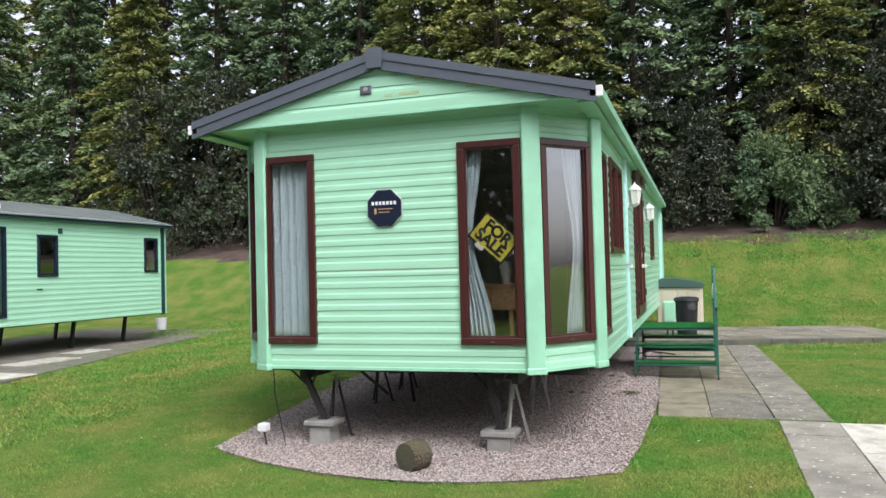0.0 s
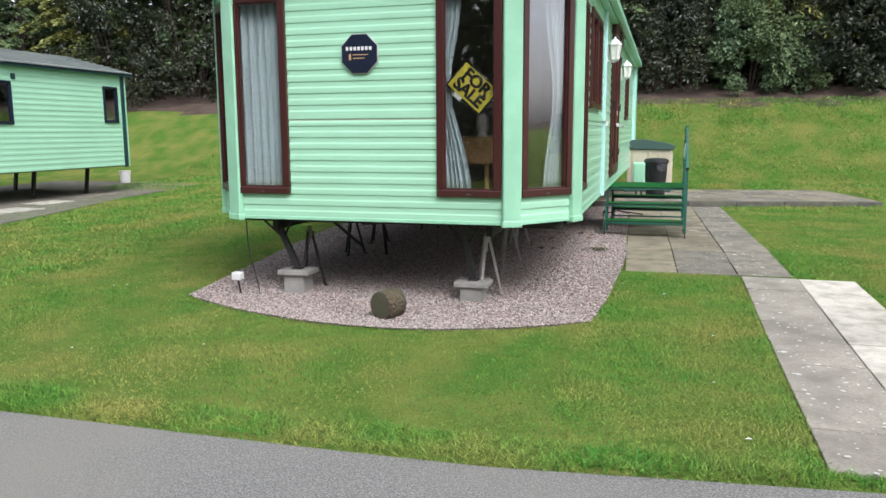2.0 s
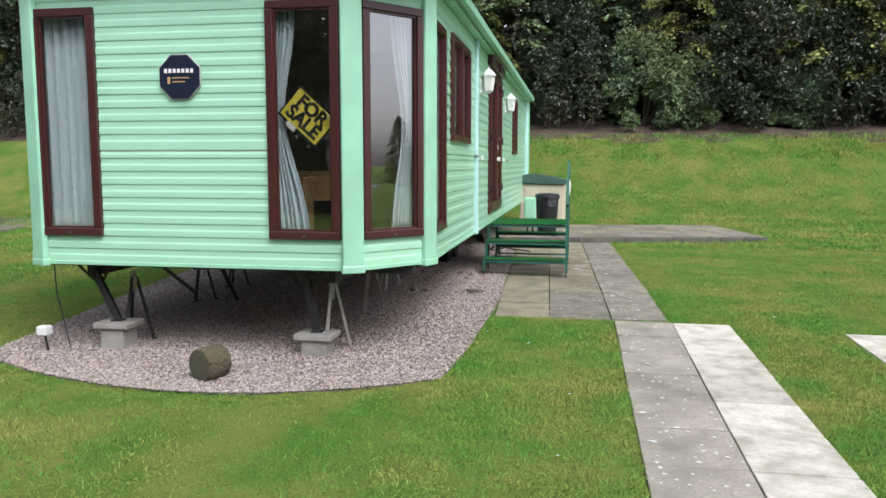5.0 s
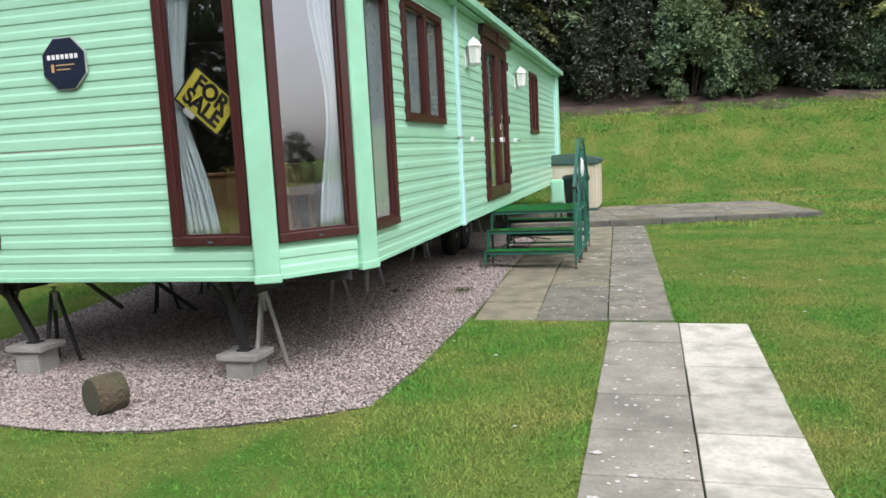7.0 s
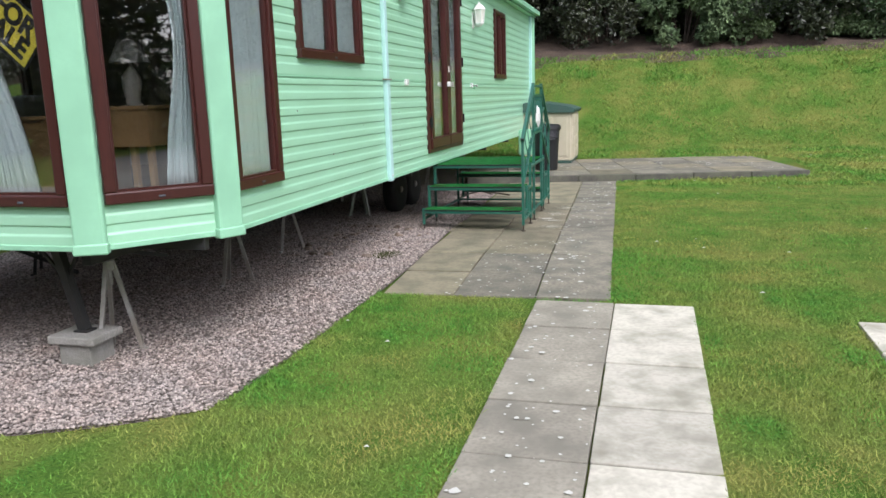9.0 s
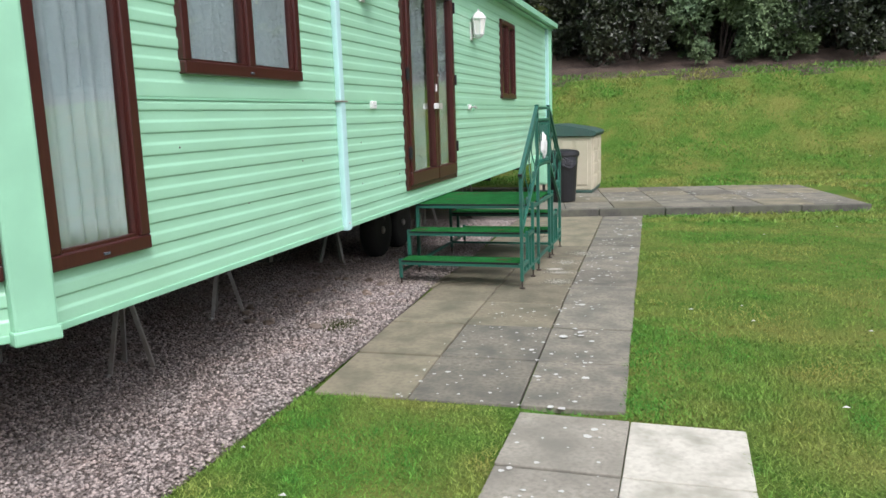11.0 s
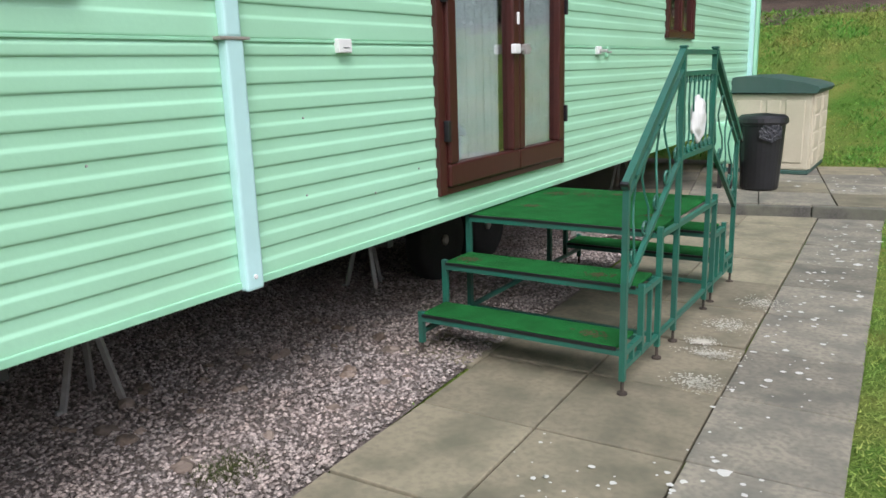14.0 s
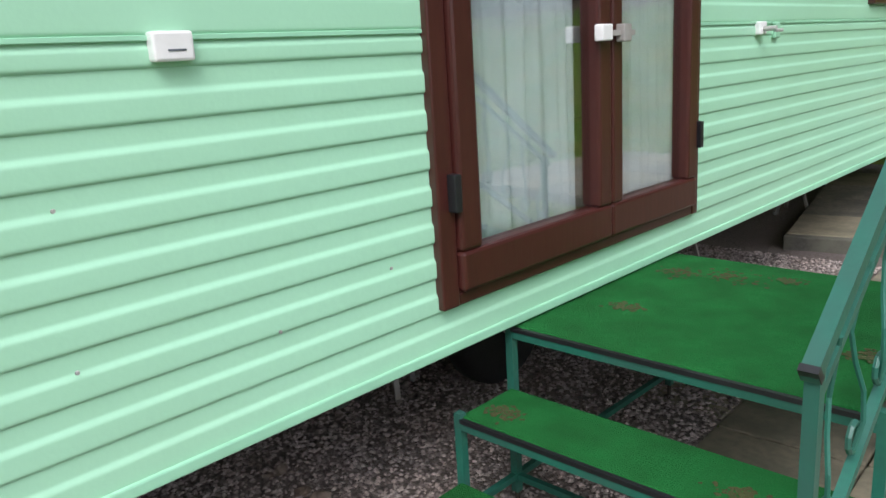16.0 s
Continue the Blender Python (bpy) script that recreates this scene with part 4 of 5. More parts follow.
for y0, y1 in ((Y[0] - 0.03, PA), (Y[5] + 0.09, PB)):
    bm = bmesh.new()
    bar(bm, (XF, y0, 0.985), (XF, y1, PT - 0.01), 0.016)
    p = part("handrail", bm, GREENPAINT, steps)
    bm = bmesh.new()
    bar(bm, (XF, y0 + (0.05 if y1 > y0 else -0.05), 0.94), (XF, y1, 1.47), 0.010)
    bar(bm, (XF, y0 + (0.06 if y1 > y0 else -0.06), 0.52), (XF, y1, 1.02), 0.012)
    part("lower_rail", bm, GREENPAINT, p)
    bm = bmesh.new()
    bar(bm, (XF, y0, 0.985), (XF, y0 + (0.012 if y1 > y0 else -0.012), 0.995), 0.018)
    part("rubber_end", bm, BLACK, p)
    for k in range(5):
        q = 0.16 + 0.19 * k
        yy = y0 + (y1 - y0) * q
        zl, zh = 0.49 + (1.02 - 0.49) * q + 0.03, 0.94 + (1.47 - 0.94) * q
        bm = bmesh.new()
        tube(bm, [(XF + 0.012 * math.sin(s * 1.2), yy + 0.025 * math.sin(s * 1.1) * (1 if k % 2 else -1), zl + (zh - zl) * s / 6) for s in range(7)], 0.006)
        part("baluster", bm, GREENPAINT, p)
        bm = bmesh.new()
        tube(bm, [(XF, yy + 0.033 * math.cos(s * 0.7), zl + 0.04 + 0.033 * math.sin(s * 0.7)) for s in range(10)], 0.007)
        part("scroll", bm, GREENPAINT, p)
for k in range(7):
    yy = PA + 0.06 + k * (PB - PA - 0.12) / 6
    bm = bmesh.new()
    tube(bm, [(XF, yy, 1.03), (XF, yy + 0.012, 1.15), (XF, yy - 0.012, 1.3), (XF, yy, 1.44)], 0.006)
    part("baluster", bm, GREENPAINT, steps)
    for z in (1.055, 1.42):
        bm = bmesh.new()
        tube(bm, [(XF, yy + 0.022 * math.cos(s * 0.7), z + 0.02 * math.sin(s * 0.7)) for s in range(10)], 0.006)
        part("scroll", bm, GREENPAINT, steps)
bm = bmesh.new()
bmesh.ops.create_icosphere(bm, subdivisions=4, radius=1)
for v in bm.verts:
    a, r = math.atan2(v.co.z, v.co.y), math.hypot(v.co.y, v.co.z)
    f = 1 + 0.05 * math.cos(7 * a)
    v.co = Vector((v.co.x * 0.03 + 0.006 * math.sin(14 * r + 3 * a), v.co.y * 0.105 * f, v.co.z * 0.13 * f))
part("cast_rose", bm, WHITE, steps, "white painted cast rose medallion", smooth=True).location = (XF, 5.88, 1.20)
mv, mf = [], []
for x, y, q in ((0.20, 5.62, 0.05), (0.34, 6.15, 0.10), (0.08, 5.09, 0.05), (0.85, 5.08, 0.05), (0.55, 6.2, 0.05), (0.9, 4.85, 0.06), (0.16, 6.1, 0.07), (0.95, 5.6, 0.06)):
    z = 0.69 if y > 5.26 else 0.465 if y > 4.99 else 0.235
    for _ in range(90):
        px, py = x + rng.gauss(0, q * 0.6), y + rng.gauss(0, q * 0.4)
        if any(a + 0.015 < py < b - 0.025 for a, b in zip(Y[:3], Y[1:4])):
            k, e = len(mv), rng.uniform(0.003, 0.010)
            mv += [(px + e * (0.5 + rng.random()) * math.cos(i * 1.0472), py + e * (0.5 + rng.random()) * math.sin(i * 1.0472), z + 0.002 + 0.002 * rng.random()) for i in range(6)]
            mf.append(tuple(range(k, k + 6)))
tagged(part("moss", (mv, mf), SCUFF), "brown moss crumbs on the turf treads", "moss", kind="stuff")

branch = thing("dead_branch", -0.25, 7.6, 0.0, "pale broken branch lying on the ground", "branch")
bm = bmesh.new()
tube(bm, [(0.0, 0, 0.05), (0.08, -0.25, 0.12), (0.1, -0.5, 0.2)], 0.025, 8)
part("stem", bm, CONCRETE, branch)
bm = bmesh.new()
tube(bm, [(0.02, 0.0, 0.03), (0.25, 0.05, 0.08), (0.45, 0.1, 0.05), (0.7, 0.0, 0.03)], 0.012, 6)
tube(bm, [(0.25, 0.05, 0.08), (0.45, -0.08, 0.05)], 0.009, 6)
part("twig", bm, BARK, branch)

# ---- bin, shed, meter box ----
UP = 0.12
bin_ = thing("dustbin", 0.62, 10.45, UP, "black plastic dustbin with a bin liner", "bin")
part("body", lathe(bmesh.new(), [(0.165, 0), (0.18, 0.02), (0.215, 0.64), (0.225, 0.645), (0.225, 0.67), (0.205, 0.675)], sides=28), BLACK, bin_, smooth=False)
part("lid", lathe(bmesh.new(), [(0.235, 0.655), (0.24, 0.67), (0.235, 0.71), (0.20, 0.735), (0.06, 0.75)], sides=28), BLACK, bin_)
bm = bmesh.new()
bmesh.ops.create_grid(bm, x_segments=14, y_segments=10, size=1)
for v in bm.verts:
    a = -1.0 + v.co.x * 0.5
    z = 0.58 + v.co.y * (0.10 - 0.05 * abs(v.co.x))
    r = 0.232 + 0.014 * noise.noise((v.co.x * 4, v.co.y * 4, 2))
    v.co = Vector((r * math.cos(a), r * math.sin(a), z))
part("bin_liner", bm, BAG, bin_, "crumpled black bin liner", smooth=True)
bin_.scale = (1.1, 1.1, 1.1)
shed = thing("storage_shed", 0.0, 0.0, UP, "beige plastic storage shed with a green lid", "shed")
SX0, SX1, SY0, SY1 = -0.05, 0.93, 11.75, 13.1
part("body", boxed(SX0, SY0, 0.05, SX1, SY1, 0.98, bevel=0.02), SHEDBEIGE, shed)
part("plinth", boxed(SX0 - 0.01, SY0 - 0.01, 0, SX1 + 0.01, SY1 + 0.01, 0.05, bevel=0.01), SHEDGREEN, shed)
for a, b in ((0.06, 0.36), (0.42, 0.58), (0.64, 0.86)):
    part("raised_panel", boxed(a, SY0 - 0.014, 0.14, b, SY0 + 0.01, 0.90, bevel=0.012), SHEDBEIGE, shed)
for y0, y1 in ((SY0 + 0.05, 12.38), (12.46, SY1 - 0.05)):
    d = part("shed_door", boxed(SX1 - 0.01, y0, 0.06, SX1 + 0.025, y1, 0.97, bevel=0.012), SHEDBEIGE, shed)
    for k in range(4):
        part("raised_panel", boxed(SX1 + 0.015, y0 + 0.08, 0.12 + k * 0.21, SX1 + 0.037, y1 - 0.08, 0.29 + k * 0.21, bevel=0.01), SHEDBEIGE, d)
bm = bmesh.new()
sec = [(SX0 - 0.06, 1.0), (SX0 - 0.06, 1.13), (SX0 + 0.10, 1.19), (SX0 + 0.40, 1.19), (SX1 - 0.1, 1.11), (SX1 + 0.06, 1.06), (SX1 + 0.08, 1.03), (SX1 + 0.05, 0.98)]
f0, f1 = [bm.verts.new((x, SY0 - 0.06, z)) for x, z in sec], [bm.verts.new((x, SY1 + 0.06, z)) for x, z in sec]
bm.faces.new(f0), bm.faces.new(f1[::-1])
for i in range(len(sec)):
    bm.faces.new((f0[i], f0[(i + 1) % len(sec)], f1[(i + 1) % len(sec)], f1[i]))
part("lid", bm, SHEDGREEN, shed, "sloping dark green plastic lid")
meter = thing("meter_box", 0.27, 10.35, UP, "pale green meter box on a post", "meter box")
part("box", boxed(-0.13, -0.08, 0.28, 0.13, 0.08, 0.74, bevel=0.04), MINT_TRIM, meter)
bm = bmesh.new()
bar(bm, (-0.05, 0, 0), (-0.05, 0, 0.3), 0.02)
bar(bm, (0.06, 0, 0), (0.06, 0, 0.3), 0.02)
part("post", bm, DARKSTEEL, meter)
hose = thing("garden_hose", 0.05, 9.9, 0.0, "coiled dark green garden hose under the caravan", "hose")
bm = bmesh.new()
tube(bm, [(0.16 * math.cos(s * 0.5), 0.16 * math.sin(s * 0.5), 0.03 + 0.002 * s) for s in range(40)], 0.011, 6)
part("coil", bm, DARKTRIM, hose)

# ---- neighbouring caravan ----
nb = thing("neighbour_caravan", 0, 0, 0, "pale green static caravan with dark window frames", "caravan")
NX, NY1, NY0 = -12.4, 10.1, -2.2
NSIDE, NREAR, NLEFT, NFRONT = Wall((NX, NY0), (NX, NY1)), Wall((NX, NY1), (NX - 3.6, NY1)), Wall((NX - 3.6, NY1), (NX - 3.6, NY0)), Wall((NX - 3.6, NY0), (NX, NY0))
nz0, nz1 = 0.72, 2.98
n_open = [(8.2, 8.74, 1.72, 2.62), (11.5, 12.0, 1.78, 2.66), (6.3, 7.42, 0.9, 2.75)]
nrows = plank_rows(nz0, nz1, 0.12)
for w, op in ((NSIDE, n_open), (NREAR, []), (NLEFT, []), (NFRONT, [])):
    clad_wall(w, nb, op, nz0, nz1, rows=nrows)
for o in n_open:
    pane_frame(NSIDE, *o, nb, "window", width=0.055, material=NAVY)
part("corner_trim", boxed(NX - 0.05, NY1 - 0.16, 0.68, NX + 0.03, NY1 - 0.04, nz1, bevel=0.01), DARKTRIM, nb, "dark green corner pipe")
part("corner_trim", boxed(NX - 0.05, NY1 - 0.03, 0.70, NX + 0.02, NY1 + 0.03, nz1, bevel=0.01), MINT_TRIM, nb)
part("vent", boxed(NX, 8.12 + NY0 + 0.65, 2.66, NX + 0.03, 8.12 + NY0 + 0.75, 2.78, bevel=0.005), DARKTRIM, nb)
part("outlet", boxed(NX, 5.98, 1.44, NX + 0.03, 6.12, 1.47, bevel=0.005), BLACK, nb)
for out in (1, -1):
    bm = bmesh.new()
    cx = NX - 1.8
    ex = cx + out * 1.95
    a = [bm.verts.new(p) for p in ((cx, NY0 - 0.15, 3.5), (ex, NY0 - 0.15, 3.02), (ex, NY1 + 0.15, 3.02), (cx, NY1 + 0.15, 3.5))]
    b = [bm.verts.new((v.co.x, v.co.y, v.co.z - 0.06)) for v in a]
    bm.faces.new(a), bm.faces.new(b[::-1])
    for i in range(4):
        bm.faces.new((a[i], a[(i + 1) % 4], b[(i + 1) % 4], b[i]))
    roof = part("roof", bm, ROOFTILE, nb, "grey pressed tile roof")
    for k in range(1, 9):
        bm = bmesh.new()
        x, z = cx + out * 1.95 * k / 9, 3.5 - 0.48 * k / 9
        bar(bm, (x, NY0 - 0.15, z + 0.006), (x, NY1 + 0.15, z + 0.006), 0.012)
        part("tile_ridge", bm, ROOFTILE, roof)
    part("fascia", boxed(min(ex, ex - 0.05 * out), NY0 - 0.15, 2.93, max(ex, ex - 0.05 * out), NY1 + 0.15, 3.0, bevel=0.006), DARKTRIM, nb)
for out in (NY0 - 0.02, NY1 + 0.0):
    bm = bmesh.new()
    t = [(NX - 3.6, 2.97), (NX, 2.97), (NX - 1.8, 3.44)]
    f0, f1 = [bm.verts.new((x, out, z)) for x, z in t], [bm.verts.new((x, out + 0.03, z)) for x, z in t]
    bm.faces.new(f0), bm.faces.new(f1[::-1])
    for i in range(3):
        bm.faces.new((f0[i], f0[(i + 1) % 3], f1[(i + 1) % 3], f1[i]))
    part("gable", bm, MINT, nb)
part("floor_deck", boxed(NX - 3.55, NY0 + 0.05, 0.70, NX - 0.05, NY1 - 0.05, 0.78, bevel=0.002), DARKSTEEL, nb)
part("roof_vent", boxed(NX - 0.6, 5.2, 3.12, NX - 0.35, 5.45, 3.27, bevel=0.03), WHITE, nb)
for x in (NX - 0.7, NX - 2.9):
    for y in (-1, 2, 5, 7.6, 9.3):
        bm = bmesh.new()
        bar(bm, (x, y, 0), (x, y + 0.12, 0.70), 0.035)
        part("prop", bm, DARKSTEEL, nb)
bucket = thing("white_bucket", -14.3, 12.3, 0.10, "white plastic bucket standing on the ground", "bucket")
part("pail", lathe(bmesh.new(), [(0.13, 0), (0.16, 0.33), (0.168, 0.335), (0.168, 0.35)], sides=20), WHITE, bucket)
bm = bmesh.new()
outline = [(-17, -2.5), (-9.2, -2.5), (-9.75, 2.7), (-10.4, 5.2), (-11.5, 8.6), (-11.9, 12.7), (-17, 12.7)]
lo, hi = [bm.verts.new((x, y, -0.15)) for x, y in outline], [bm.verts.new((x, y, 0.022 + 0.08 * (y > 12))) for x, y in outline]
bm.faces.new(lo[::-1]), bm.faces.new(hi)
for i in range(len(outline)):
    k = (i + 1) % len(outline)
    bm.faces.new((lo[i], lo[k], hi[k], hi[i]))
nbed = part("neighbour_hardstanding", bm, PAVE)
tagged(nbed, "grey concrete hardstanding under the neighbouring caravan", "ground", kind="structure")
for x, y, a, b in ((-11.5, 5.2, 1.4, 0.7), (-10.8, 3.0, 1.2, 1.8), (-12.1, 7.0, 0.9, 0.6), (-10.4, 1.0, 1.2, 1.2), (-12.6, 9.0, 1.6, 0.8), (-13.0, 10.0, 1.0, 0.6)):
    ob = part("hardstanding_slab", boxed(x - b / 2, y - a / 2, 0.02, x + b / 2, y + a / 2, 0.045, bevel=0.006), PAVEWHITE if y < 8 else PAVE)
    ob.location.z = 0.004
    tagged(ob, "pale concrete slab beside the neighbouring caravan", "paving slab", "hardstanding slabs")

# ---- paving ----
main_bed = part("pavement", boxed(0.37, 2.08, -0.12, 2.10, 9.6, -0.062, bevel=0), JOINT)
tagged(main_bed, "grey and buff paving slabs beside the caravan", "paving", kind="structure")
walk_bed = part("pavement_path", boxed(1.64, -2.69, -0.30, 2.73, 2.04, -0.172, bevel=0), JOINT)
tagged(walk_bed, "garden path of grey and pale slabs", "path", kind="structure")
upper_bed = new("pavement_upper")
tagged(upper_bed, "raised path of weathered slabs with a kerb", "path", kind="structure")
slab_mesh = {}


def slab(parent, x0, y0, x1, y1, z, material, thick=0.035, name="slab", corners=None):
    w, d = x1 - x0 - 0.010, y1 - y0 - 0.016
    key = (round(w, 3), round(d, 3), material.name)
    if key not in slab_mesh:
        bm = boxed(-w / 2, -d / 2, -thick, w / 2, d / 2, 0, bevel=0.006)
        me = bpy.data.meshes.new("slab")
        bm.to_mesh(me)
        bm.free()
        me.materials.append(material)
        slab_mesh[key] = me
    ob = new(name, slab_mesh[key])
    ob.parent = parent
    ob.location = ((x0 + x1) / 2 + rng.uniform(-0.003, 0.003), (y0 + y1) / 2, z + rng.uniform(-0.004, 0.003))
    ob.rotation_euler = (rng.uniform(-0.004, 0.004) + math.atan((ground_at(x0, y1) - ground_at(x0, y0)) / (y1 - y0)) * (parent is not upper_bed), rng.uniform(-0.003, 0.003), rng.uniform(-0.006, 0.006))
    return ob


cols = [0.355, 0.925, 1.555, 2.115]
rows_y = [2.07, 2.79, 3.50, 4.20, 4.88, 5.56, 6.24, 6.92, 7.60, 8.28, 8.96, 9.64]
for j, (a, b) in enumerate(zip(rows_y, rows_y[1:])):
    for i, (x0, x1) in enumerate(zip(cols, cols[1:])):
        slab(main_bed, x0, a, x1, b, 0.004 + min(0, ground_at(1, (a + b) / 2)), PAVE if i == 2 or (i == 1 and j in (1, 0)) else PAVEWARM)
slab(main_bed, -0.10, 4.68, 0.355, 5.30, 0.008, PAVEWARM)
slab(main_bed, -0.04, 6.3, 0.355, 6.9, 0.008, PAVEWARM)
main_bed.matrix_world = pose(0, 3.5, 0, 0, 0, math.degrees(math.atan(0.036))) @ Matrix.Translation((0, -3.5, 0))
yy = 2.05
while yy > -2.6:
    y0 = max(yy - 0.60, -2.70)
    z = ground_at(2, (yy + y0) / 2) + 0.006
    slab(walk_bed, 1.625, y0, 2.195, yy, z, PAVEPATH)
    slab(walk_bed, 2.192, y0, 2.745, yy, z, PAVEWHITE)
    yy -= 0.60
for k in range(5):
    slab(walk_bed, 3.73, 1.25 - k * 0.6, 4.33, 1.85 - k * 0.6, ground_at(4, 1.5 - k * 0.6) + 0.006, PAVEWHITE)
ang = math.atan(0.19)
upper_bed.location = (0.7, 9.5, 0)
upper_bed.rotation_euler = (0, 0, ang)
part("bed", boxed(-1.3, 0.02, -0.02, 4.35, 3.0, UP - 0.025, bevel=0), JOINT, upper_bed)
for k in range(6):
    a = -1.3 + k * 0.94
    part("kerb", boxed(a, -0.075, -0.03, a + 0.93, 0.0, UP - 0.004 - 0.006 * (k % 2), bevel=0.012), KERB, upper_bed)
for k in range(8):
    for r in range(4):
        slab(upper_bed, -1.3 + k * 0.70, 0.0 + r * 0.75, -0.6 + k * 0.70, 0.75 + r * 0.75, UP, PAVE if (k + r) % 3 else PAVEWARM)


# lichen spots on the slabs
def spots(count, area, z_of, seed, big=0.02):
    r = random.Random(seed)
    v, f = [], []
    for _ in range(count):
        x, y, s = r.uniform(area[0], area[1]), r.uniform(area[2], area[3]), abs(r.gauss(0, big)) + 0.004
        k, z = len(v), z_of(x, y)
        v += [(x + s * (0.6 + 0.6 * r.random()) * math.cos(i * 0.7854), y + s * (0.6 + 0.6 * r.random()) * math.sin(i * 0.7854), z) for i in range(8)]
        f.append(tuple(range(k, k + 8)))
    return v, f


for nm, args in (("lichen", (230, (1.5, 1.92, 2.1, 9.4), lambda x, y: 0.0095 + min(0, ground_at(x, y)), 1, 0.010)),
                 ("lichen", (90, (0.9, 1.5, 2.1, 4.2), lambda x, y: 0.0095 + min(0, ground_at(x, y)), 2, 0.006)),
                 ("lichen", (170, (1.65, 2.18, -2.7, 2.0), lambda x, y: ground_at(x, y) + 0.0125, 3, 0.0085)),
                 ("lichen", (140, (0.8, 4.6, 10.5, 12.0), lambda x, y: UP + 0.006, 4, 0.015))):
    tagged(part(nm, spots(*args), LICHEN), "white lichen spots on the paving slabs", "lichen", kind="stuff")
r = random.Random(8)
sv, sf = [], []
for x, y, a, b in ((1.38, 5.03, 0.10, 0.08), (1.34, 5.44, 0.11, 0.06), (1.31, 5.95, 0.11, 0.10), (1.40, 6.47, 0.10, 0.09), (1.25, 5.6, 0.06, 0.05)):
    for _ in range(420):
        px, py, q, k = x + r.gauss(0, a * 0.62), y + r.gauss(0, b * 0.62), r.uniform(0.002, 0.008), len(sv)
        sv += [(px + q * (0.5 + 0.7 * r.random()) * math.cos(i * 1.0472), py + q * (0.5 + 0.7 * r.random()) * math.sin(i * 1.0472), 0.0105 + 0.00001 * (k % 90)) for i in range(6)]
        sf.append(tuple(range(k, k + 6)))
tagged(part("salt_stain", (sv, sf), PAVEWHITE), "pale whitish bloom on the slabs by the steps", "stain", kind="stuff")


# ---- trees ----
def leaf_mesh(name, centres, dirs, sizes, widths, material, seed):
    """Many small leaf blades: a rhombus each, along its own way, folded a little."""
    r = np.random.RandomState(seed)
    n = len(centres)
    d = dirs / np.linalg.norm(dirs, axis=1, keepdims=True)
    side = np.cross(d, r.normal(size=(n, 3)))
    side /= np.linalg.norm(side, axis=1, keepdims=True) + 1e-9
    a, w = sizes[:, None] * d, widths[:, None] * side
    v = np.stack([centres - a * 0.5, centres + w * 0.5, centres + a * 0.5, centres - w * 0.5], 1).reshape(-1, 3)
    me = bpy.data.meshes.new(name)
    me.vertices.add(len(v))
    me.vertices.foreach_set("co", v.ravel().astype(np.float32))
    me.loops.add(n * 4)
    me.loops.foreach_set("vertex_index", np.arange(n * 4, dtype=np.int32))
    me.polygons.add(n)
    me.polygons.foreach_set("loop_start", np.arange(0, n * 4, 4, dtype=np.int32))
    me.update(calc_edges=True)
    me.materials.append(material)
    return me


def conifer(name, height, radius, material, seed, label):
    """A broad conifer: trunk, drooping limbs, and flat sprays along them."""
    r = np.random.RandomState(seed)
    t = tagged(new(name), label, "tree", "conifers on the bank")
    bm = bmesh.new()
    bar(bm, (0, 0, -0.5), (0.1, 0, height * 0.5), 0.22, 10, 0.14)
    bar(bm, (0.1, 0, height * 0.5), (0, 0, height * 0.97), 0.14, 8, 0.02)
    part("trunk", bm, BARK, t)
    cs, ds, sz, limbs = [], [], [], bmesh.new()
    for k in range(150):
        h = height * (0.06 + 0.92 * (k + r.rand()) / 150)
        az = k * 2.4 + r.rand() * 0.8
        reach = radius * (1.0 - (h / height) ** 1.8) ** 0.75 * (0.75 + 0.4 * r.rand()) + 0.25
        rise, droop = 0.25 + 0.2 * r.rand(), 0.4 + 0.25 * r.rand()
        pts = []
        for s in np.linspace(0, 1, 6):
            pts.append(np.array([math.cos(az) * reach * s, math.sin(az) * reach * s, h + reach * (rise * s - droop * s * s)]))
        if k % 2 == 0:
            bar(limbs, pts[0], pts[3], 0.035, 5, 0.02)
            bar(limbs, pts[3], pts[5], 0.02, 4, 0.005)
        n = 170
        s = 0.25 + 0.78 * r.rand(n) ** 0.8
        along = np.stack([np.cos(az) * reach * s, np.sin(az) * reach * s, h + reach * (rise * s - droop * s * s)], 1)
        lat = r.normal(size=n) * (0.06 + 0.16 * reach * (1.1 - s))
        across = np.array([-math.sin(az), math.cos(az), 0])
        pos = along + lat[:, None] * across + np.stack([np.zeros(n), np.zeros(n), -np.abs(lat) * 0.35 + r.normal(size=n) * 0.05], 1)
        way = np.array([math.cos(az), math.sin(az), -0.35]) + across * np.sign(lat)[:, None] * 0.8 + r.normal(size=(n, 3)) * 0.3
        cs.append(pos), ds.append(way), sz.append(0.15 + 0.16 * r.rand(n))
    tagged(part("branchwork", limbs, BARK, t), kind="stuff")
    cs, ds, sz = np.concatenate(cs), np.concatenate(ds), np.concatenate(sz)
    crown = new("crown", leaf_mesh("crown", cs, ds, sz, sz * 0.42, material, seed))
    crown.parent = t
    return t


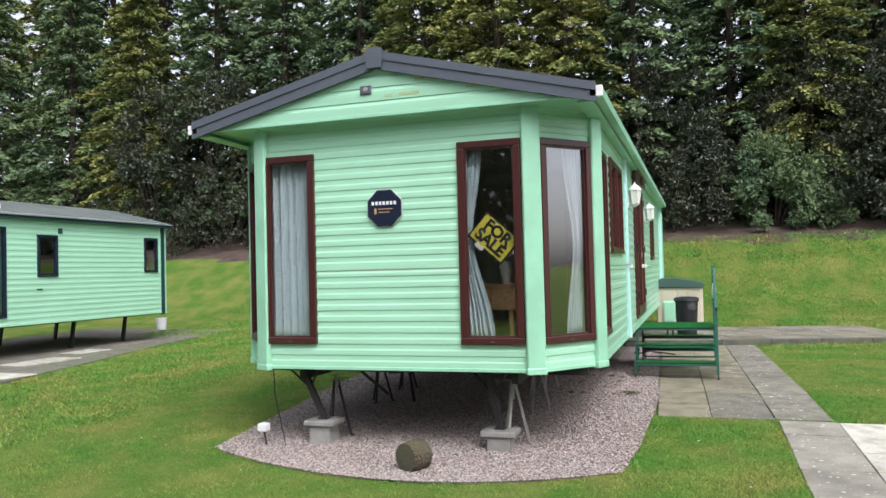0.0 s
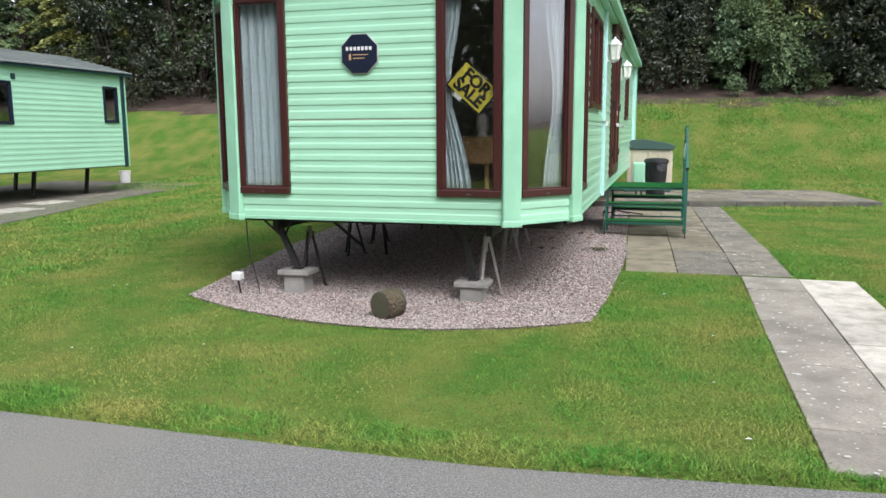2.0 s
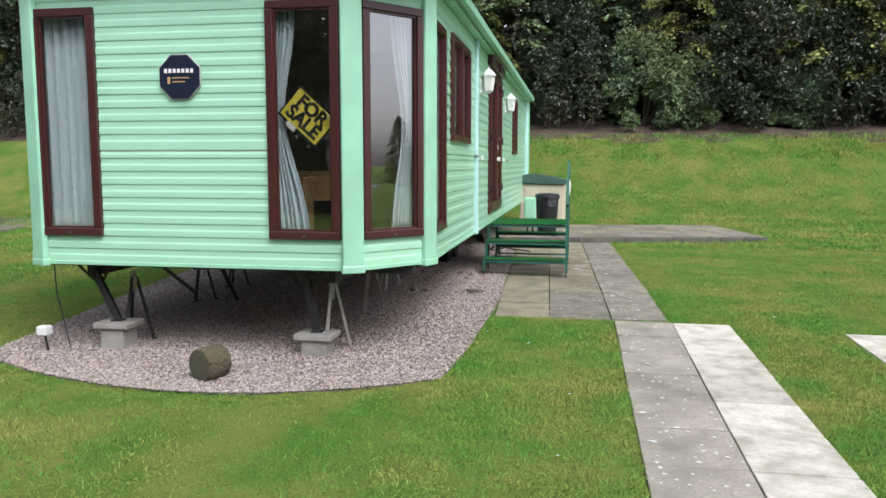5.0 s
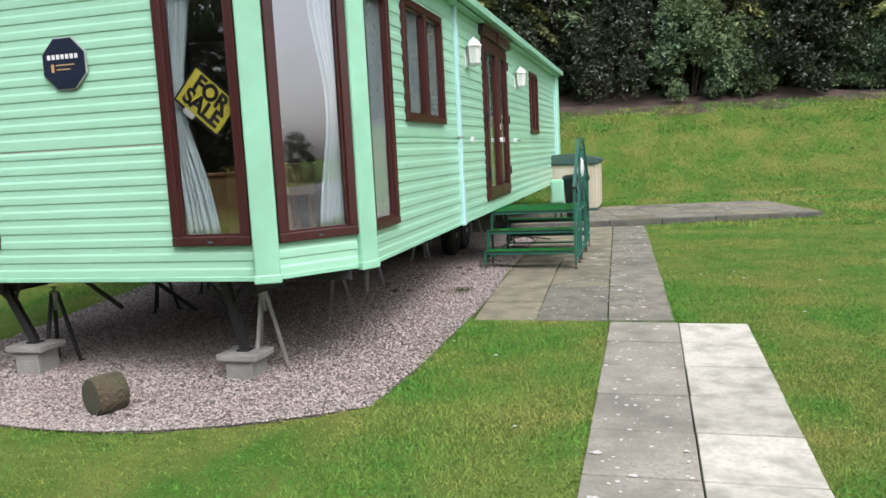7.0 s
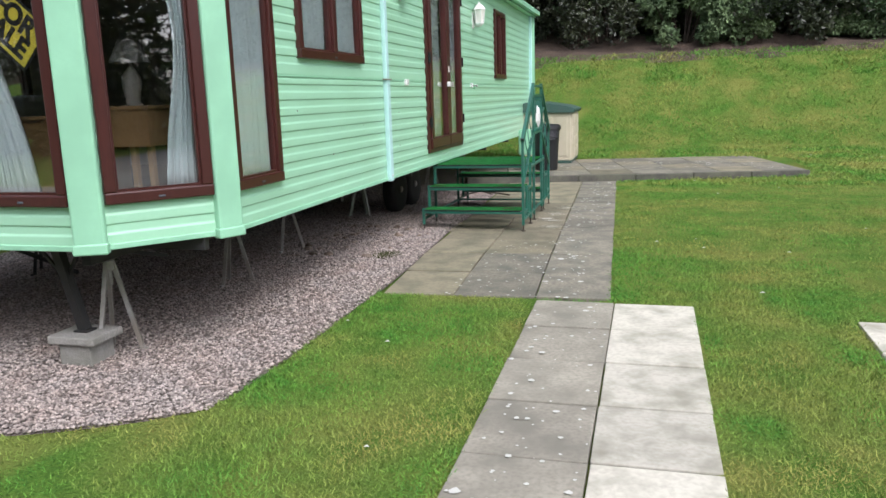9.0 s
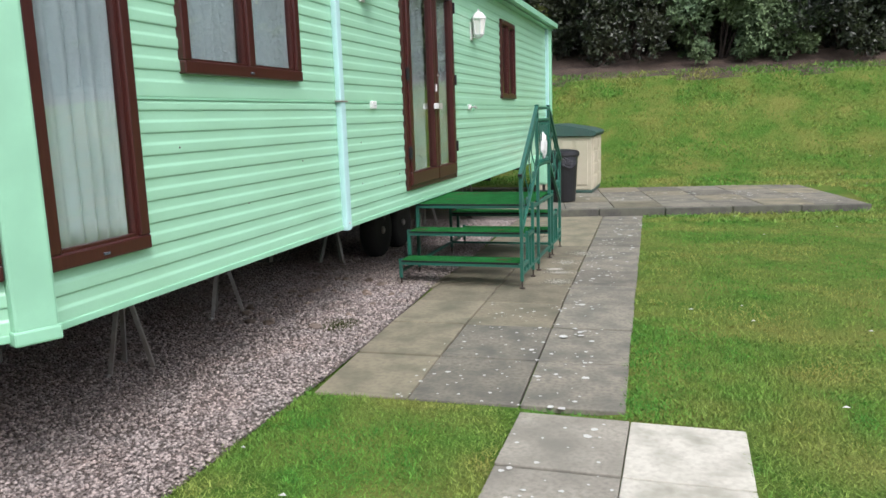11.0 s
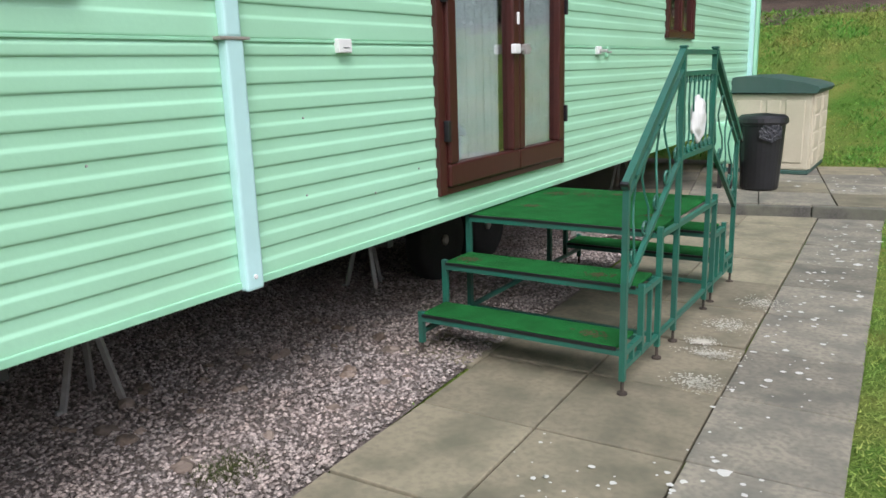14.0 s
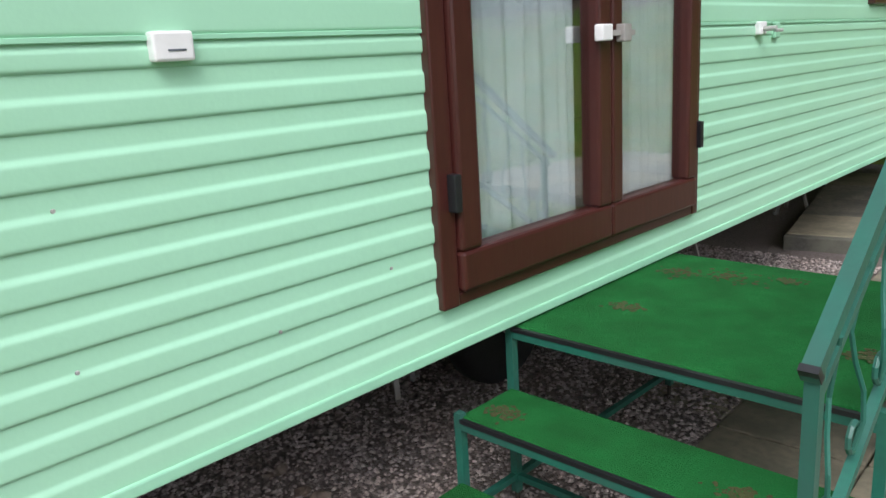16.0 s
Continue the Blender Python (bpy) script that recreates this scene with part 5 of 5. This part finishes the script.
def shrub(name, height, radius, material, seed, label, leaf=0.14, count=21000):
    """A broadleaf evergreen shrub: stems, and leaves set in rosettes on uneven clumps."""
    r = np.random.RandomState(seed)
    t = tagged(new(name), label, "shrub", "shrubs on the bank")
    bm = bmesh.new()
    clumps = []
    for k in range(95):
        az, u = r.rand() * 6.283, r.rand()
        z = height * (0.01 + 0.96 * u)
        rr = radius * math.sqrt(max(0.05, 1 - (z / height) ** 2.2)) * (0.55 + 0.5 * r.rand())
        c = np.array([math.cos(az) * rr, math.sin(az) * rr, z])
        clumps.append((c, (0.25 + 0.3 * r.rand()) * radius * 0.55))
        if k % 5 == 0:
            bar(bm, (0.1 * math.cos(az), 0.1 * math.sin(az), -0.3), tuple(c * 0.9), 0.04, 6, 0.012)
    tagged(part("branchwork", bm, BARK, t), kind="stuff")
    per = count // 95 // 5
    cs, ds = [], []
    for c, s in clumps:
        tips = r.normal(size=(per, 3))
        tips /= np.linalg.norm(tips, axis=1, keepdims=True)
        tip = c + tips * s * (0.55 + 0.45 * r.rand(per, 1))
        for _ in range(5):
            w = tips * 0.5 + r.normal(size=(per, 3)) * 0.6 + np.array([0, 0, 0.1])
            w /= np.linalg.norm(w, axis=1, keepdims=True)
            cs.append(tip + w * leaf * 0.5), ds.append(w)
    cs, ds = np.concatenate(cs), np.concatenate(ds)
    sz = leaf * (0.7 + 0.6 * r.rand(len(cs)))
    crown = new("crown", leaf_mesh("crown", cs, ds, sz, sz * 0.40, material, seed))
    crown.parent = t
    return t


def place(ob, x, y, turn, scale, first=False):
    m = pose(x, y, ground_at(x, y) - 0.1, 0, 0, turn)
    if first:
        ob.matrix_world = m
        ob.scale = (scale,) * 3
        return ob
    c = copy_thing(ob, m)
    c.scale = (scale,) * 3
    return c


yew = conifer("conifer", 13, 3.0, NEEDLE, 11, "tall dense yellow-green conifer on the bank")
dark = conifer("conifer", 14, 2.8, NEEDLEDARK, 12, "tall dark green conifer on the bank")
place(yew, -6.2, 21.5, 20, 1.0, True)
place(dark, -1.2, 23.0, 80, 1.0, True)
for src, x, y, turn, s in ((yew, -9.2, 22.0, 140, 1.05), (yew, -3.6, 22.4, 250, 0.95), (dark, 2.2, 23.6, 10, 1.0), (yew, 4.6, 22.6, 60, 0.85), (yew, 9.6, 22.3, 200, 0.95),
                           (dark, 7.2, 24.2, 300, 1.0), (yew, 12.8, 21.8, 30, 0.8), (dark, 15.6, 22.4, 120, 1.0), (dark, -31.0, 21.0, 30, 1.0), (yew, -35.0, 20.0, 130, 1.0), (dark, -39.0, 18.0, 200, 1.05), (dark, -43, 15, 10, 1.0), (yew, -47, 12, 70, 1.0), (dark, -12.6, 23.5, 160, 1.05), (dark, -16.0, 23.0, 220, 1.0),
                           (dark, -19.5, 23.0, 260, 1.05), (yew, -23.0, 22.0, 40, 0.95), (dark, -27.0, 22.0, 90, 1.0), (dark, 19.2, 22.6, 240, 1.0), (yew, 23.0, 22.0, 0, 1.0)):
    place(src, x, y, turn, s)
for k in range(18):
    place(dark if k % 3 else yew, -48 + k * 4.6 + rng.uniform(-0.8, 0.8), 27.5 + rng.uniform(-1, 1), k * 77, 1.3)
laurel = shrub("laurel_shrub", 3.6, 1.9, LAUREL, 21, "glossy dark laurel shrub on the soil bank")
laurel2 = shrub("laurel_shrub", 6.5, 2.4, LAUREL, 22, "tall evergreen laurel with glossy leaves")
fir = shrub("bushy_conifer", 3.0, 1.5, NEEDLEDARK, 23, "low bushy green conifer on the soil bank", leaf=0.16, count=22000)
place(laurel, 6.4, 21.0, 0, 1.0, True)
place(laurel2, 7.6, 21.6, 40, 1.0, True)
place(fir, 3.3, 20.7, 0, 1.0, True)
for src, x, y, turn, s in ((laurel, 1.0, 20.6, 100, 0.9), (laurel, 9.2, 20.4, 200, 1.0), (fir, 5.0, 20.2, 150, 0.75), (laurel2, 11.0, 21.2, 90, 1.0), (laurel, 12.0, 20.2, 310, 0.9),
                           (laurel2, 0.2, 21.8, 160, 0.9), (laurel2, 4.6, 21.6, 280, 0.9), (fir, 8.0, 20.0, 250, 0.7), (laurel, 14.5, 20.4, 20, 1.1), (laurel2, 15.2, 21.0, 220, 1.0),
                           (laurel2, -11.0, 21.0, 10, 1.0), (laurel2, -14.4, 21.0, 130, 1.05), (laurel, -8.0, 20.8, 50, 0.8), (laurel2, -17.8, 20.6, 260, 1.1), (laurel, -2.6, 20.8, 120, 0.9),
                           (laurel2, -21.0, 20.4, 60, 1.1), (laurel, -5.4, 20.8, 300, 0.75), (laurel2, 18.5, 20.8, 100, 1.1), (laurel, 17.0, 20.2, 280, 0.9)):
    place(src, x, y + 0.6, turn, s)
# woods across the lane and beyond the site, which the windows mirror
for k in range(9):
    place(dark if k % 2 else yew, -22 + k * 4.4 + rng.uniform(-0.7, 0.7), -24 + rng.uniform(-1.5, 1.5), k * 53, 1.0)
for k, (x, y) in enumerate(((30, -11.6), (28.5, -14.5), (26, -17), (22.5, -19.5), (18.5, -22))):
    place(yew if k % 2 else dark, x, y, k * 71, 0.95)
# unseen laurel fill, added to block bright sky between the mirrored conifers
for k in range(14):
    place(laurel2, -23 + k * 2.9 + rng.uniform(-0.5, 0.5), -22.5 + rng.uniform(-0.6, 0.6), k * 47, 1.5)
for k, (x, y) in enumerate(((28.4, -12.6), (26.6, -15.2), (23.8, -17.8), (20.2, -20.3))):
    place(laurel2, x, y, k * 39, 1.6)
for k in range(12):
    place(laurel2 if k % 3 else yew, 48 + rng.uniform(-2, 2), -34 + k * 5.5, k * 61, 0.55 if k % 3 else 0.4)


# ---- loose gravel and grass blades ----
R = np.random.RandomState(9)
N = 190000
px, py = R.uniform(-4.3, 0.5, N), -0.78 + 9.8 * R.rand(N) ** 1.35
keep = in_gravel(px, py) & ~((px > 0.355 - 0.036 * (py - 3.5)) & (py > 2.08)) & ((px > -2.6) | (py < 3.0) | (R.rand(N) < 0.4))
px, py = px[keep], py[keep]
n = len(px)
octa = np.array([(1, 0, 0), (-0.9, 0.2, 0), (0.1, 0.8, 0.1), (0, -0.75, 0), (0.1, 0, 0.55), (0, 0, -0.4)], float)
size = R.uniform(0.0070, 0.0185, n)
turn = R.rand(n) * 6.283
v = octa[None] * (1 + 0.3 * R.normal(size=(n, 6, 1)) * 0.6) * size[:, None, None]
co, si = np.cos(turn)[:, None], np.sin(turn)[:, None]
v = np.stack([v[..., 0] * co - v[..., 1] * si + px[:, None], v[..., 0] * si + v[..., 1] * co + py[:, None], v[..., 2] + (lawn_z(px, py) + 0.011)[:, None]], 2)
tri = np.array([(0, 2, 4), (2, 1, 4), (1, 3, 4), (3, 0, 4), (2, 0, 5), (1, 2, 5), (3, 1, 5), (0, 3, 5)])
idx = (tri[None] + (np.arange(n) * 6)[:, None, None]).reshape(-1)


def tri_object(name, coords, index, material, label, category):
    me = bpy.data.meshes.new(name)
    me.vertices.add(len(coords))
    me.vertices.foreach_set("co", coords.ravel().astype(np.float32))
    me.loops.add(len(index))
    me.loops.foreach_set("vertex_index", index.astype(np.int32))
    me.polygons.add(len(index) // 3)
    me.polygons.foreach_set("loop_start", np.arange(0, len(index), 3, dtype=np.int32))
    me.update(calc_edges=True)
    me.materials.append(material)
    return tagged(new(name, me), label, category, kind="stuff")


tri_object("gravel", v.reshape(-1, 3), idx, PEBBLE, "loose pinkish grey gravel stones", "gravel")


def blades(count, area, height, width, seed, name):
    r = np.random.RandomState(seed)
    x, y = r.uniform(area[0], area[1], count), r.uniform(area[2], area[3], count)
    ok = ~in_gravel(x + r.normal(size=count) * 0.012, y + r.normal(size=count) * 0.012) & (y > road_edge(x) + r.normal(size=count) * 0.02)
    ok &= ~paved(x + r.normal(size=count) * 0.012, y + r.normal(size=count) * 0.012) & ~((x > W0 - 0.1) & (x < 0) & (y > 13) & (y < 13.2))
    x, y = x[ok], y[ok]
    m = len(x)
    patch = np.array([noise.noise((a * 0.9, b * 0.9, 5)) for a, b in zip(x, y)])
    h = height * (0.5 + 0.8 * r.rand(m)) * (1 + 0.5 * patch)
    az, lean = r.rand(m) * 6.283, height * r.normal(size=(m, 2)) * 0.9
    z = lawn_z(x, y) - 0.004
    w = width * (0.6 + 0.8 * r.rand(m))
    base = np.stack([x, y, z], 1)
    s = np.stack([np.cos(az) * w, np.sin(az) * w, np.zeros(m)], 1)
    tip = base + np.concatenate([lean, h[:, None]], 1)
    co = np.stack([base - s, base + s, tip], 1).reshape(-1, 3)
    return tri_object(name, co, np.arange(m * 3), BLADE, "short patchy green lawn grass", "grass")


blades(480000, (-6.0, 6.5, -3.1, 9.9), 0.022, 0.0034, 3, "grass")
blades(160000, (0.2, 3.9, -3.1, 3.5), 0.022, 0.003, 6, "grass")
blades(220000, (-14, 16, 9.0, 18.3), 0.05, 0.008, 4, "grass")
blades(34000, (-8.0, 4.5, -3.16, -2.72), 0.042, 0.0035, 12, "grass")
blades(13000, (-6, 14, 17.4, 19.2), 0.075, 0.011, 13, "grass")
blades(60000, (-12, -6, -3.1, 9.5), 0.04, 0.007, 5, "grass")

# small litter on the lawn, and a weed on the gravel
R = np.random.RandomState(31)
lx, ly = R.uniform(-7, 8, 150), R.uniform(-2.5, 18.5, 150)
keep = ~paved(lx, ly) & ~in_gravel(lx, ly) & ~((lx < 0.1) & (lx > -3.9) & (ly > 0))
lx, ly = lx[keep], ly[keep]
lv, lf = [], []
for x, y in zip(lx, ly):
    s, k, z = R.uniform(0.008, 0.022), len(lv), ground_at(x, y) + 0.022
    lv += [(x - s, y, z), (x, y - s * 0.6, z + 0.006), (x + s, y, z + 0.002), (x, y + s * 0.6, z + 0.008)]
    lf.append((k, k + 1, k + 2, k + 3))
tagged(part("petals", (lv, lf), LICHEN), "pale fallen petals scattered on the lawn", "petals", kind="stuff")
wx, wy = R.normal(size=900) * 0.055 + 0.02, R.normal(size=900) * 0.07 + 3.32
base = np.stack([wx, wy, lawn_z(wx, wy)], 1)
az = R.rand(900) * 6.283
side = np.stack([np.cos(az), np.sin(az), 0 * az], 1) * 0.004
tip = base + np.stack([R.normal(size=900) * 0.02, R.normal(size=900) * 0.02, R.uniform(0.01, 0.04, 900)], 1)
tri_object("weed_tuft", np.stack([base - side, base + side, tip], 1).reshape(-1, 3), np.arange(2700), SCUFF, "low dull green weed growing through the gravel", "weed")
